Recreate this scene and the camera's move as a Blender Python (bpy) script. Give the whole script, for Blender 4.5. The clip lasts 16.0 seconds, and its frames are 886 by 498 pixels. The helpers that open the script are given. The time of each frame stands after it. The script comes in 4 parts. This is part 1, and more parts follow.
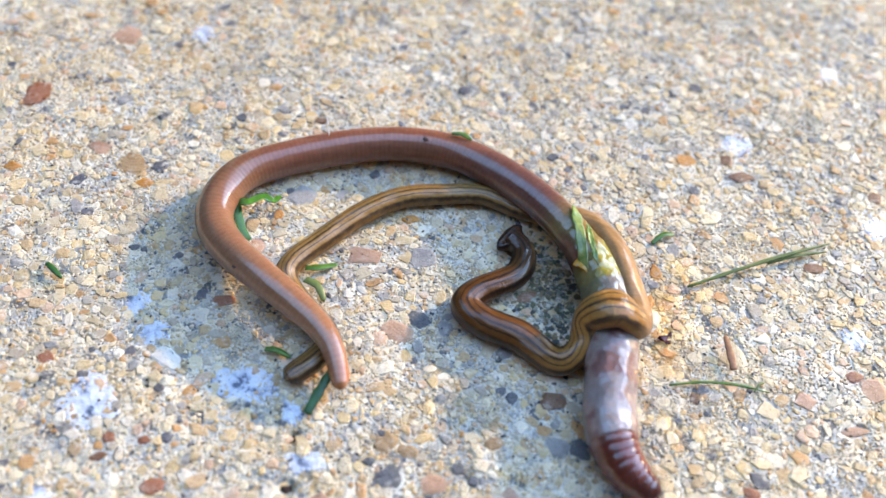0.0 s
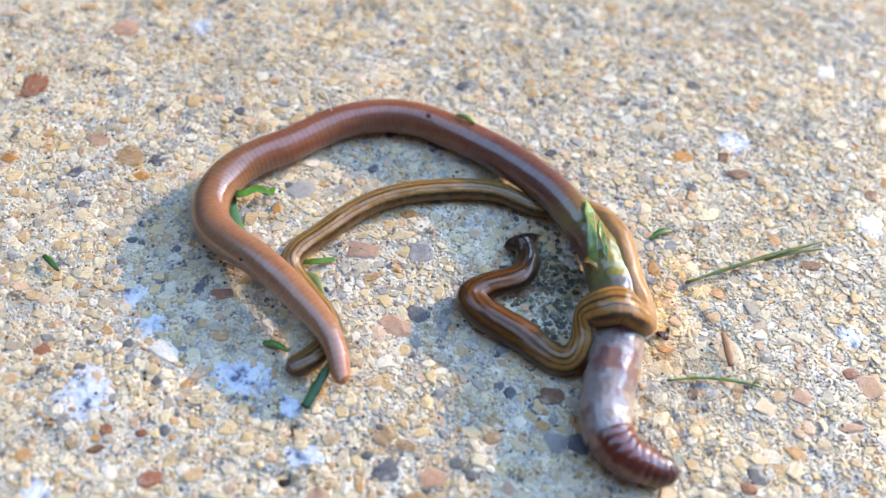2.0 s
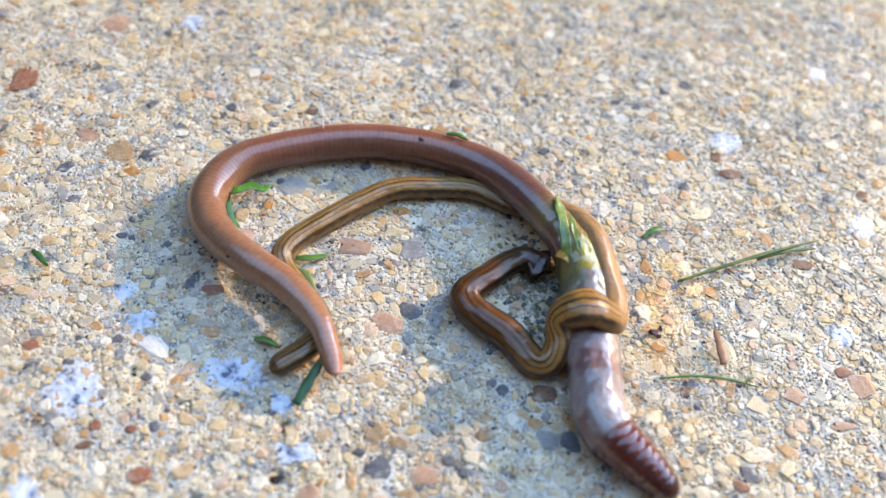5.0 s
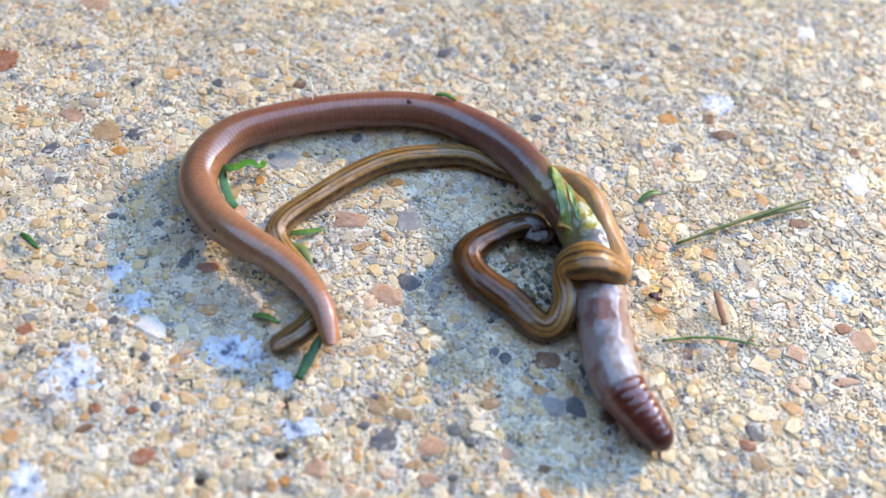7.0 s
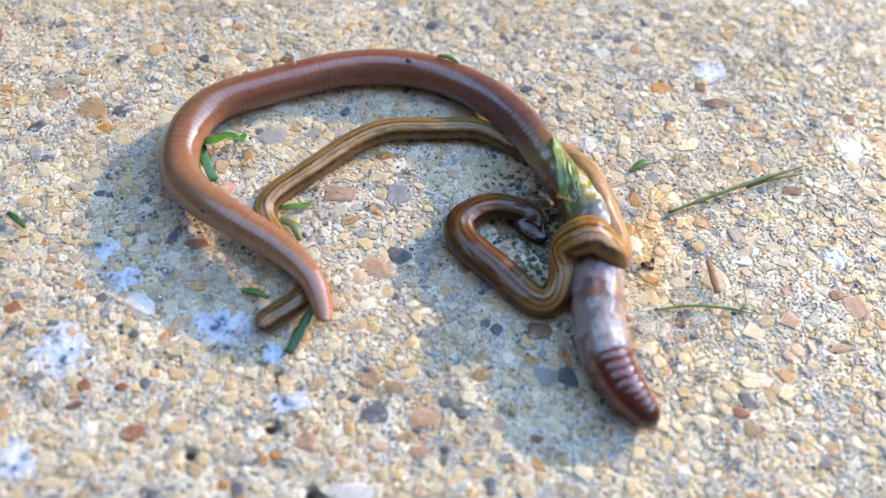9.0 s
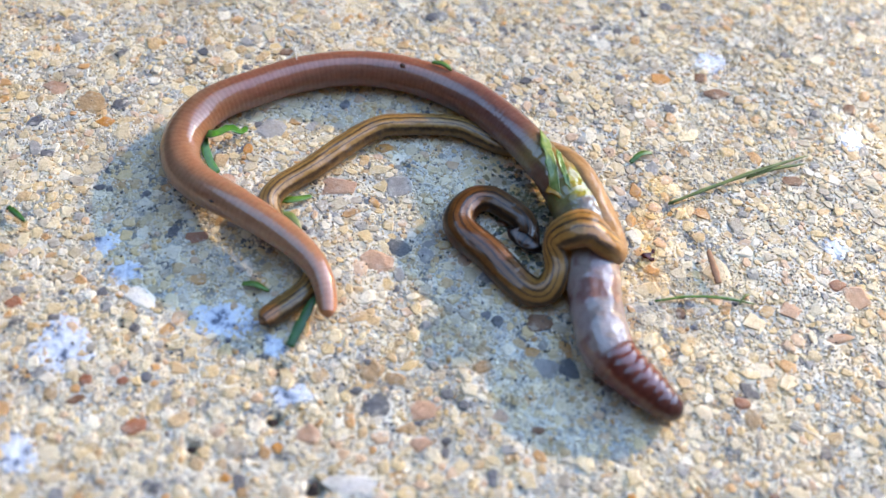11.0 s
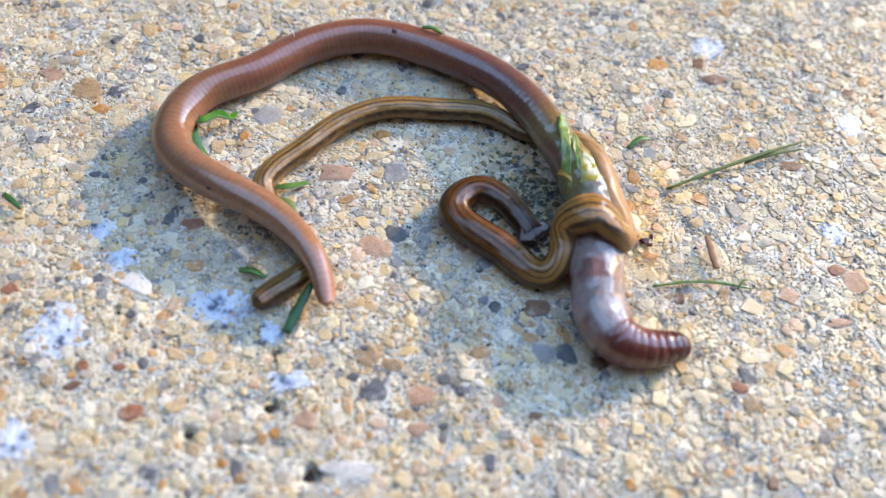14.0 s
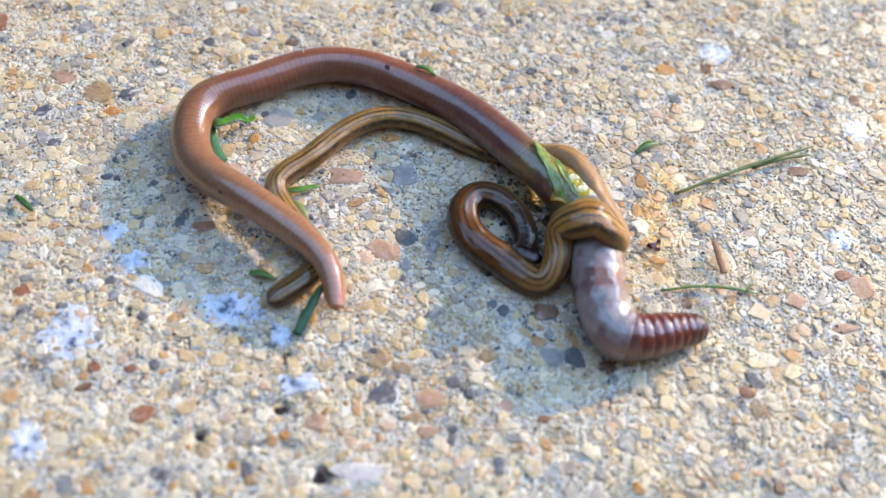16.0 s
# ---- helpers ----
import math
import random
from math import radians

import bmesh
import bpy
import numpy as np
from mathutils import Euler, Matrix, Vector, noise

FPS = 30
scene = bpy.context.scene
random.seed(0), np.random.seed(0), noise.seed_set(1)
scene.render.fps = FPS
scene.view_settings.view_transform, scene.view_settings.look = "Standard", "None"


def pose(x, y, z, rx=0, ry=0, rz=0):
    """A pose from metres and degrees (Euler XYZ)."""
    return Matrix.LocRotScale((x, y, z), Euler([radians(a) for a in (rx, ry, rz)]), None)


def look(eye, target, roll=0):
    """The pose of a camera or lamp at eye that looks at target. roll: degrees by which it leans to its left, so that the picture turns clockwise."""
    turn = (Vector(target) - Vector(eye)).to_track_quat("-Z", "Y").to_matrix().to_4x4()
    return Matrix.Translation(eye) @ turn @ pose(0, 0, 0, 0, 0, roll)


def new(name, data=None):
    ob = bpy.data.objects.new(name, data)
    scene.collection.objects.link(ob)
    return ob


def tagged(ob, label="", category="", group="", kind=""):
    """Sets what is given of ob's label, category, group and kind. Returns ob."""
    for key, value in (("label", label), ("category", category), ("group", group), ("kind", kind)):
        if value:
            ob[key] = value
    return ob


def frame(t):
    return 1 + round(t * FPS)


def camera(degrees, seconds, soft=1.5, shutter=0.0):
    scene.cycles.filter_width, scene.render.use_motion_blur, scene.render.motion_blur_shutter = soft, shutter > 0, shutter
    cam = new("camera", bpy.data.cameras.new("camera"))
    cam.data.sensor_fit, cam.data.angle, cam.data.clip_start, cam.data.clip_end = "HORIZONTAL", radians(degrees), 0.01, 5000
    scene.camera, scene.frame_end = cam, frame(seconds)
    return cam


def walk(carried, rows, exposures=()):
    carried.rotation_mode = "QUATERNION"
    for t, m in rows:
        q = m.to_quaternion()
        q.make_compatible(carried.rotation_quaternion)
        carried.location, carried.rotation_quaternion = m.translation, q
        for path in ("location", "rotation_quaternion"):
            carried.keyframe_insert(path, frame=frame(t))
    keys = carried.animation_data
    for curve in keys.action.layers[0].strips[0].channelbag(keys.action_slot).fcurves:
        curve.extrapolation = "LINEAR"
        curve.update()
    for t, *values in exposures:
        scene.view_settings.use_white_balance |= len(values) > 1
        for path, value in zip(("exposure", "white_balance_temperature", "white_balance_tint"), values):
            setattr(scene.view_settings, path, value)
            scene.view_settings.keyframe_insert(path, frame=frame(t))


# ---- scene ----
cam = camera(51.0, 16.0, soft=1.6)
cam.data.dof.use_dof = True
cam.data.dof.focus_distance = 0.142
cam.data.dof.aperture_fstop = 12.0
PATH = [
    (0.0, 0.00373, 0.00421, 0.11617, 37.523, -3.391, 0.192),
    (0.5, 0.00272, 0.00411, 0.11697, 37.531, -3.710, 0.137),
    (1.0, 0.00263, 0.00388, 0.11663, 37.713, -3.936, 0.188),
    (1.5, 0.00363, 0.00398, 0.11499, 37.779, -3.685, 0.088),
    (2.0, 0.00277, 0.00389, 0.11583, 37.366, -3.982, 0.162),
    (2.5, 0.00321, 0.00331, 0.11605, 37.665, -4.370, 0.336),
    (3.0, 0.00219, 0.00333, 0.11627, 37.678, -4.459, 0.387),
    (3.5, 0.00259, 0.00342, 0.11537, 37.700, -4.705, 0.230),
    (3.7, 0.00274, 0.00327, 0.11506, 37.720, -4.814, 0.171),
    (5.8, -0.00018, 0.00323, 0.11397, 37.648, -4.619, -0.744),
    (6.0, -0.00091, 0.00295, 0.11345, 37.538, -4.673, -1.223),
    (6.5, -0.00124, 0.00277, 0.11300, 37.000, -4.914, -1.945),
    (7.0, -0.00024, 0.00298, 0.11237, 36.635, -4.576, -2.314),
    (7.5, 0.00069, 0.00279, 0.11217, 36.200, -4.213, -2.685),
    (8.0, 0.00127, 0.00265, 0.11130, 35.967, -4.026, -2.853),
    (8.5, 0.00179, 0.00261, 0.11074, 35.559, -3.950, -3.043),
    (9.0, 0.00156, 0.00223, 0.11082, 35.615, -3.951, -2.991),
    (11.5, 0.00146, 0.00211, 0.11066, 35.164, -3.716, -3.263),
    (12.0, 0.00083, 0.00171, 0.11128, 35.197, -3.697, -3.176),
    (12.5, 0.00062, 0.00164, 0.11130, 35.170, -3.964, -2.986),
    (13.0, 0.00100, 0.00156, 0.11048, 35.029, -3.914, -3.047),
    (13.5, 0.00177, 0.00143, 0.11019, 34.965, -3.725, -3.205),
    (14.0, 0.00196, 0.00150, 0.10979, 34.791, -3.659, -3.384),
    (14.5, 0.00190, 0.00152, 0.10995, 34.746, -3.564, -3.433),
    (15.0, 0.00095, 0.00158, 0.11063, 34.774, -3.604, -3.389),
    (15.5, 0.00047, 0.00149, 0.11143, 34.804, -3.744, -3.101),
    (16.0, 0.00090, 0.00144, 0.11060, 34.826, -3.712, -3.089),
]
walk(cam, [(t, pose(*row)) for t, *row in PATH], [(0.0, 3.72, 7850, 11), (1.0, 3.66, 7850, 11), (4.0, 3.64, 7850, 11), (8.0, 3.62, 7850, 11), (16.0, 3.59, 7850, 11)])

# ---- light ----
SUN = Vector((0.78, 0.50, 0.37)).normalized()
world = bpy.data.worlds.new("sky")
scene.world = world
world.use_nodes = True
wn = world.node_tree.nodes
sky = wn.new("ShaderNodeTexSky")
sky.sky_type, sky.sun_disc = "NISHITA", False
sky.sun_elevation = math.asin(SUN.z)
sky.dust_density, sky.ozone_density = 0.1, 3.0
sky.sun_rotation = math.atan2(SUN.x, SUN.y)
wn["Background"].inputs["Strength"].default_value = 0.15
world.node_tree.links.new(sky.outputs[0], wn["Background"].inputs["Color"])
sun = new("sun", bpy.data.lights.new("sun", "SUN"))
sun.data.energy, sun.data.angle, sun.data.color = 0.45, radians(2.0), (1.0, 0.76, 0.45)
sun.matrix_world = look(SUN, (0, 0, 0))
MM = 0.001

# ---- materials ----
def material(name, rough=0.5, spec=0.5, coat=0.0, coat_rough=0.1):
    m = bpy.data.materials.new(name)
    m.use_nodes = True
    b = m.node_tree.nodes["Principled BSDF"]
    b.inputs["Roughness"].default_value = rough
    b.inputs["Specular IOR Level"].default_value = spec
    b.inputs["Coat Weight"].default_value = coat
    b.inputs["Coat Roughness"].default_value = coat_rough
    return m, m.node_tree.nodes, m.node_tree.links, b


def ramp(nodes, stops, mode="LINEAR"):
    r = nodes.new("ShaderNodeValToRGB")
    r.color_ramp.interpolation = mode
    while len(r.color_ramp.elements) < len(stops):
        r.color_ramp.elements.new(0.5)
    for e, (p, c) in zip(r.color_ramp.elements, stops):
        e.position, e.color = p, (*c, 1)
    return r


def grain(nodes, links, vector, scale, detail=4.0, rough=0.6):
    n = nodes.new("ShaderNodeTexNoise")
    n.inputs["Scale"].default_value, n.inputs["Detail"].default_value, n.inputs["Roughness"].default_value = scale, detail, rough
    if vector is not None:
        links.new(vector, n.inputs["Vector"])
    return n.outputs["Fac"]


def mixed(nodes, links, a, b, fac, kind="MIX"):
    m = nodes.new("ShaderNodeMix")
    m.data_type, m.blend_type = "RGBA", kind
    for sock, v in ((m.inputs[0], fac), (m.inputs[6], a), (m.inputs[7], b)):
        if isinstance(v, (int, float)):
            sock.default_value = v
        elif isinstance(v, tuple):
            sock.default_value = (*v, 1)
        else:
            links.new(v, sock)
    return m.outputs[2]


def bump(nodes, links, b, height, strength, distance):
    n = nodes.new("ShaderNodeBump")
    n.inputs["Strength"].default_value, n.inputs["Distance"].default_value = strength, distance
    links.new(height, n.inputs["Height"])
    links.new(n.outputs[0], b.inputs["Normal"])
    return n


def stained(nodes, links, c, place):
    """Patches of cream lime and of blue-grey cement over everything in the slab."""
    r = ramp(nodes, [(0.39, (0.58, 0.64, 0.70)), (0.45, (0.84, 0.85, 0.84)), (0.51, (1.0, 0.95, 0.86)), (0.58, (1.0, 0.88, 0.68))])
    links.new(grain(nodes, links, place, 130, 6, 0.7), r.inputs[0])
    return mixed(nodes, links, c, r.outputs[0], 1.0, "MULTIPLY")


STONE_COLOURS = [(0.0, (0.62, 0.50, 0.32)), (0.15, (0.72, 0.63, 0.46)), (0.31, (0.56, 0.40, 0.23)), (0.40, (0.66, 0.56, 0.39)),
                 (0.52, (0.48, 0.42, 0.34)), (0.61, (0.68, 0.52, 0.30)), (0.74, (0.54, 0.32, 0.15)), (0.78, (0.62, 0.44, 0.31)),
                 (0.84, (0.34, 0.33, 0.32)), (0.90, (0.78, 0.72, 0.60)), (0.97, (0.15, 0.15, 0.17))]


SAND_COLOURS = [(0.0, (0.70, 0.61, 0.45)), (0.26, (0.76, 0.71, 0.60)), (0.50, (0.62, 0.49, 0.31)), (0.66, (0.62, 0.60, 0.56)),
                (0.79, (0.56, 0.40, 0.23)), (0.87, (0.40, 0.39, 0.38)), (0.955, (0.15, 0.16, 0.18))]


def stone_material(name, source, colour=None, rough=0.42, palette=STONE_COLOURS):
    """Worn mineral grain: a colour by chance, or a given one, with crystals and stains."""
    m, n, l, b = material(name, rough, 0.28)
    geo = n.new("ShaderNodeNewGeometry")
    if colour is None:
        if source == "island":
            chance = geo.outputs["Random Per Island"]
        else:
            chance = n.new("ShaderNodeObjectInfo").outputs["Random"]
        r = ramp(n, palette, "CONSTANT")
        l.new(chance, r.inputs[0])
        base = r.outputs[0]
    else:
        base = colour
    place = geo.outputs["Position"]
    fine = ramp(n, [(0.37, (0.16, 0.16, 0.17)), (0.45, (1.0, 1.0, 1.0))])
    l.new(grain(n, l, place, 1800, 5, 0.7), fine.inputs[0])
    c = mixed(n, l, base, fine.outputs[0], 0.3, "MULTIPLY")
    stain = ramp(n, [(0.35, (0.72, 0.66, 0.58)), (0.65, (1.0, 1.0, 1.0))])
    l.new(grain(n, l, place, 120, 3), stain.inputs[0])
    c = mixed(n, l, c, stain.outputs[0], 0.6, "MULTIPLY")
    # a broken film of cement covers part of every stone
    film = ramp(n, [(0.54, (0, 0, 0)), (0.64, (0.8, 0.8, 0.8) if colour is None else (0.35, 0.35, 0.35))])
    l.new(grain(n, l, place, 620, 7, 0.72), film.inputs[0])
    dust = ramp(n, [(0.35, (0.42, 0.40, 0.37)), (0.44, (0.66, 0.61, 0.52)), (0.62, (0.76, 0.73, 0.66))])
    l.new(grain(n, l, place, 1500, 4), dust.inputs[0])
    c = mixed(n, l, c, dust.outputs[0], film.outputs[0])
    soil = ramp(n, [(0.36, (0.62, 0.62, 0.64)), (0.48, (0.95, 0.93, 0.90)), (0.60, (1.0, 0.93, 0.80))])
    l.new(grain(n, l, place, 95, 5, 0.65), soil.inputs[0])
    c = mixed(n, l, c, soil.outputs[0], 0.7, "MULTIPLY")
    l.new(c, b.inputs["Base Color"])
    b.inputs["Subsurface Weight"].default_value, b.inputs["Subsurface Scale"].default_value = 0.4, 0.0006
    b.inputs["Subsurface Radius"].default_value = (1.0, 0.8, 0.55)
    rr = ramp(n, [(0.35, (0.18, 0.18, 0.18)), (0.65, (0.55, 0.55, 0.55))])
    l.new(grain(n, l, place, 420, 2), rr.inputs[0])
    l.new(rr.outputs[0], b.inputs["Roughness"])
    bump(n, l, b, grain(n, l, place, 1300, 5, 0.72), 0.5, 0.0003)
    return m


def cells(n, l, place, scale, warp):
    """Ragged mineral cells: a chance value for each and the distance from its middle."""
    shift = n.new("ShaderNodeTexNoise")
    shift.inputs["Scale"].default_value, shift.inputs["Detail"].default_value = scale * 1.6, 3
    l.new(place, shift.inputs["Vector"])
    off = n.new("ShaderNodeVectorMath")
    off.operation = "MULTIPLY_ADD"
    off.inputs[1].default_value = (warp, warp, warp)
    l.new(shift.outputs["Color"], off.inputs[0])
    l.new(place, off.inputs[2])
    vor = n.new("ShaderNodeTexVoronoi")
    vor.inputs["Scale"].default_value = scale
    l.new(off.outputs[0], vor.inputs["Vector"])
    split = n.new("ShaderNodeSeparateColor")
    l.new(vor.outputs["Color"], split.inputs[0])
    return split.outputs[0], split.outputs[1], vor.outputs["Distance"]


def concrete_material():
    m, n, l, b = material("weathered_concrete", 0.6, 0.35)
    geo = n.new("ShaderNodeNewGeometry")
    place = geo.outputs["Position"]
    coarse, other, far = cells(n, l, place, 620, 0.0012)
    fine, fine_other, fine_far = cells(n, l, place, 1500, 0.0005)
    palette = [(0.0, (0.60, 0.54, 0.43)), (0.14, (0.74, 0.68, 0.56)), (0.30, (0.50, 0.39, 0.25)), (0.40, (0.66, 0.63, 0.57)), (0.54, (0.42, 0.38, 0.32)),
               (0.63, (0.80, 0.75, 0.65)), (0.79, (0.54, 0.36, 0.21)), (0.85, (0.32, 0.31, 0.30)), (0.93, (0.17, 0.17, 0.18))]
    stone, sand = ramp(n, palette, "CONSTANT"), ramp(n, palette, "CONSTANT")
    l.new(coarse, stone.inputs[0])
    l.new(fine, sand.inputs[0])
    paste = ramp(n, [(0.34, (0.28, 0.30, 0.32)), (0.42, (0.52, 0.53, 0.53)), (0.52, (0.66, 0.65, 0.62)), (0.60, (0.66, 0.58, 0.45)), (0.7, (0.74, 0.70, 0.62))])
    l.new(grain(n, l, place, 300, 8, 0.7), paste.inputs[0])
    c = mixed(n, l, paste.outputs[0], sand.outputs[0], 0.4)
    pick = ramp(n, [(0.45, (0, 0, 0)), (0.5, (1, 1, 1))])
    l.new(other, pick.inputs[0])
    c = mixed(n, l, c, stone.outputs[0], pick.outputs[0])
    fleck = ramp(n, [(0.39, (0.10, 0.11, 0.12)), (0.44, (1.0, 1.0, 1.0))])
    l.new(grain(n, l, place, 1300, 4, 0.7), fleck.inputs[0])
    c = mixed(n, l, c, fleck.outputs[0], 0.55, "MULTIPLY")
    damp = ramp(n, [(0.38, (0.70, 0.67, 0.62)), (0.55, (1.0, 1.0, 1.0))])
    l.new(grain(n, l, place, 55, 5), damp.inputs[0])
    c = mixed(n, l, c, damp.outputs[0], 0.8, "MULTIPLY")
    c = stained(n, l, c, place)
    l.new(c, b.inputs["Base Color"])
    rr = ramp(n, [(0.35, (0.25, 0.25, 0.25)), (0.65, (0.60, 0.60, 0.60))])
    l.new(grain(n, l, place, 240, 3), rr.inputs[0])
    l.new(rr.outputs[0], b.inputs["Roughness"])
    high = n.new("ShaderNodeMath")
    high.operation = "MULTIPLY_ADD"
    high.inputs[1].default_value = -0.5
    l.new(fine_far, high.inputs[0])
    l.new(grain(n, l, place, 900, 8, 0.75), high.inputs[2])
    bump(n, l, b, high.outputs[0], 0.4, 0.0004)
    return m


def body_attribute(n, name):
    a = n.new("ShaderNodeAttribute")
    a.attribute_name = name
    return a


def earthworm_material():
    """Moist skin: pigment in the mesh's tint, fine rings and mottling in body coordinates."""
    m, n, l, b = material("moist_worm_skin", 0.5, 0.05, 1.0, 0.03)
    tint, rest = body_attribute(n, "tint"), body_attribute(n, "rest")
    blotch = ramp(n, [(0.3, (0.74, 0.68, 0.66)), (0.62, (1.0, 1.0, 1.0))])
    l.new(grain(n, l, rest.outputs["Vector"], 0.9, 5, 0.65), blotch.inputs[0])
    c = mixed(n, l, tint.outputs["Color"], blotch.outputs[0], 0.75, "MULTIPLY")
    speck = ramp(n, [(0.30, (0.45, 0.38, 0.36)), (0.40, (1.0, 1.0, 1.0))])
    l.new(grain(n, l, rest.outputs["Vector"], 4.5, 3), speck.inputs[0])
    c = mixed(n, l, c, speck.outputs[0], 0.5, "MULTIPLY")
    wave = n.new("ShaderNodeTexWave")
    wave.wave_type, wave.bands_direction = "BANDS", "X"
    wave.inputs["Scale"].default_value, wave.inputs["Distortion"].default_value, wave.inputs["Detail"].default_value = 0.37, 1.2, 3
    l.new(rest.outputs["Vector"], wave.inputs["Vector"])
    groove = ramp(n, [(0.05, (0.74, 0.68, 0.66)), (0.4, (1.0, 1.0, 1.0))])
    l.new(wave.outputs["Fac"], groove.inputs[0])
    furrow = mixed(n, l, c, groove.outputs[0], 0.28, "MULTIPLY")
    c = mixed(n, l, furrow, c, tint.outputs["Alpha"])
    l.new(c, b.inputs["Base Color"])
    b.inputs["Coat IOR"].default_value = 1.68
    b.inputs["Subsurface Weight"].default_value, b.inputs["Subsurface Scale"].default_value = 0.3, 0.0016
    b.inputs["Subsurface Radius"].default_value = (1.0, 0.35, 0.2)
    add = n.new("ShaderNodeMath")
    add.operation = "MULTIPLY_ADD"
    add.inputs[1].default_value = 2.0
    l.new(grain(n, l, rest.outputs["Vector"], 1.6, 4, 0.6), add.inputs[0])
    rings = n.new("ShaderNodeMath")
    rings.operation = "MULTIPLY_ADD"
    rings.inputs[1].default_value, rings.inputs[2].default_value = -0.8, 0.85
    l.new(tint.outputs["Alpha"], rings.inputs[0])
    skin = n.new("ShaderNodeMath")
    skin.operation = "MULTIPLY"
    l.new(wave.outputs["Fac"], skin.inputs[0])
    l.new(rings.outputs[0], skin.inputs[1])
    l.new(skin.outputs[0], add.inputs[2])
    lumps = n.new("ShaderNodeMath")
    lumps.operation = "MULTIPLY"
    l.new(grain(n, l, rest.outputs["Vector"], 0.34, 2, 0.45), lumps.inputs[0])
    l.new(tint.outputs["Alpha"], lumps.inputs[1])
    both = n.new("ShaderNodeMath")
    both.operation = "MULTIPLY_ADD"
    both.inputs[1].default_value = 66.0
    l.new(lumps.outputs[0], both.inputs[0])
    l.new(add.outputs[0], both.inputs[2])
    slime = n.new("ShaderNodeMath")
    slime.operation = "MULTIPLY_ADD"
    slime.inputs[1].default_value, slime.inputs[2].default_value = 0.0, 1.0
    l.new(tint.outputs["Alpha"], slime.inputs[0])
    l.new(slime.outputs[0], b.inputs["Coat Weight"])
    bn = bump(n, l, b, both.outputs[0], 0.26, 0.00006)
    l.new(bn.outputs[0], b.inputs["Coat Normal"])
    return m


def flatworm_material():
    """Slimy ochre back with dark lengthwise stripes, which run in body coordinates."""
    m, n, l, b = material("striped_flatworm_skin", 0.4, 0.2, 0.75, 0.03)
    tint, rest = body_attribute(n, "tint"), body_attribute(n, "rest")
    sep = n.new("ShaderNodeSeparateXYZ")
    l.new(rest.outputs["Vector"], sep.inputs[0])
    wob = n.new("ShaderNodeMath")
    wob.operation = "MULTIPLY_ADD"
    wob.inputs[1].default_value = 0.18
    l.new(grain(n, l, rest.outputs["Vector"], 1.1, 3), wob.inputs[0])
    l.new(sep.outputs["Y"], wob.inputs[2])
    body = n.new("ShaderNodeCombineXYZ")
    wide = n.new("ShaderNodeMath")
    wide.operation = "MULTIPLY"
    wide.inputs[1].default_value = 2.4
    l.new(sep.outputs["Y"], wide.inputs[0])
    l.new(sep.outputs["X"], body.inputs[0])
    l.new(wide.outputs[0], body.inputs[1])
    l.new(sep.outputs["Z"], body.inputs[2])
    half = n.new("ShaderNodeMath")
    half.operation = "MULTIPLY_ADD"
    half.inputs[1].default_value, half.inputs[2].default_value = 0.5, 0.46
    l.new(wob.outputs[0], half.inputs[0])
    ochre, dark, mid = (0.31, 0.160, 0.045), (0.044, 0.024, 0.014), (0.20, 0.095, 0.026)
    thin = (0.075, 0.040, 0.018)
    r = ramp(n, [(0.0, mid), (0.06, dark), (0.11, dark), (0.16, ochre), (0.27, ochre), (0.295, thin), (0.315, thin), (0.34, ochre), (0.44, ochre), (0.48, dark), (0.52, dark),
                 (0.56, ochre), (0.66, ochre), (0.685, thin), (0.705, thin), (0.73, ochre), (0.84, ochre), (0.89, dark), (0.94, dark), (1.0, mid)])
    l.new(half.outputs[0], r.inputs[0])
    faint = ramp(n, [(0.42, (0, 0, 0)), (0.66, (0.3, 0.3, 0.3))])
    l.new(grain(n, l, body.outputs[0], 0.7, 4, 0.6), faint.inputs[0])
    c = mixed(n, l, r.outputs[0], (0.22, 0.108, 0.032), faint.outputs[0])
    c = mixed(n, l, c, tint.outputs["Color"], 1.0, "MULTIPLY")
    c = mixed(n, l, (0.40, 0.215, 0.09), c, tint.outputs["Alpha"])
    blotch = ramp(n, [(0.3, (0.62, 0.56, 0.5)), (0.65, (1.0, 1.0, 1.0))])
    l.new(grain(n, l, body.outputs[0], 1.2, 5, 0.65), blotch.inputs[0])
    c = mixed(n, l, c, blotch.outputs[0], 0.7, "MULTIPLY")
    l.new(c, b.inputs["Base Color"])
    b.inputs["Coat IOR"].default_value = 1.48
    slow = n.new("ShaderNodeVectorMath")
    slow.operation = "MULTIPLY"
    slow.inputs[1].default_value = (0.45, 1.0, 1.0)
    l.new(body.outputs[0], slow.inputs[0])
    fold = n.new("ShaderNodeVectorMath")
    fold.operation = "MULTIPLY"
    fold.inputs[1].default_value = (2.3, 0.6, 0.6)
    l.new(body.outputs[0], fold.inputs[0])
    skin = n.new("ShaderNodeMath")
    skin.operation = "MULTIPLY_ADD"
    skin.inputs[1].default_value = 0.13
    l.new(grain(n, l, fold.outputs[0], 1.0, 2, 0.5), skin.inputs[0])
    l.new(grain(n, l, slow.outputs[0], 0.55, 1, 0.4), skin.inputs[2])
    bn = bump(n, l, b, skin.outputs[0], 0.5, 0.001)
    l.new(bn.outputs[0], b.inputs["Coat Normal"])
    return m


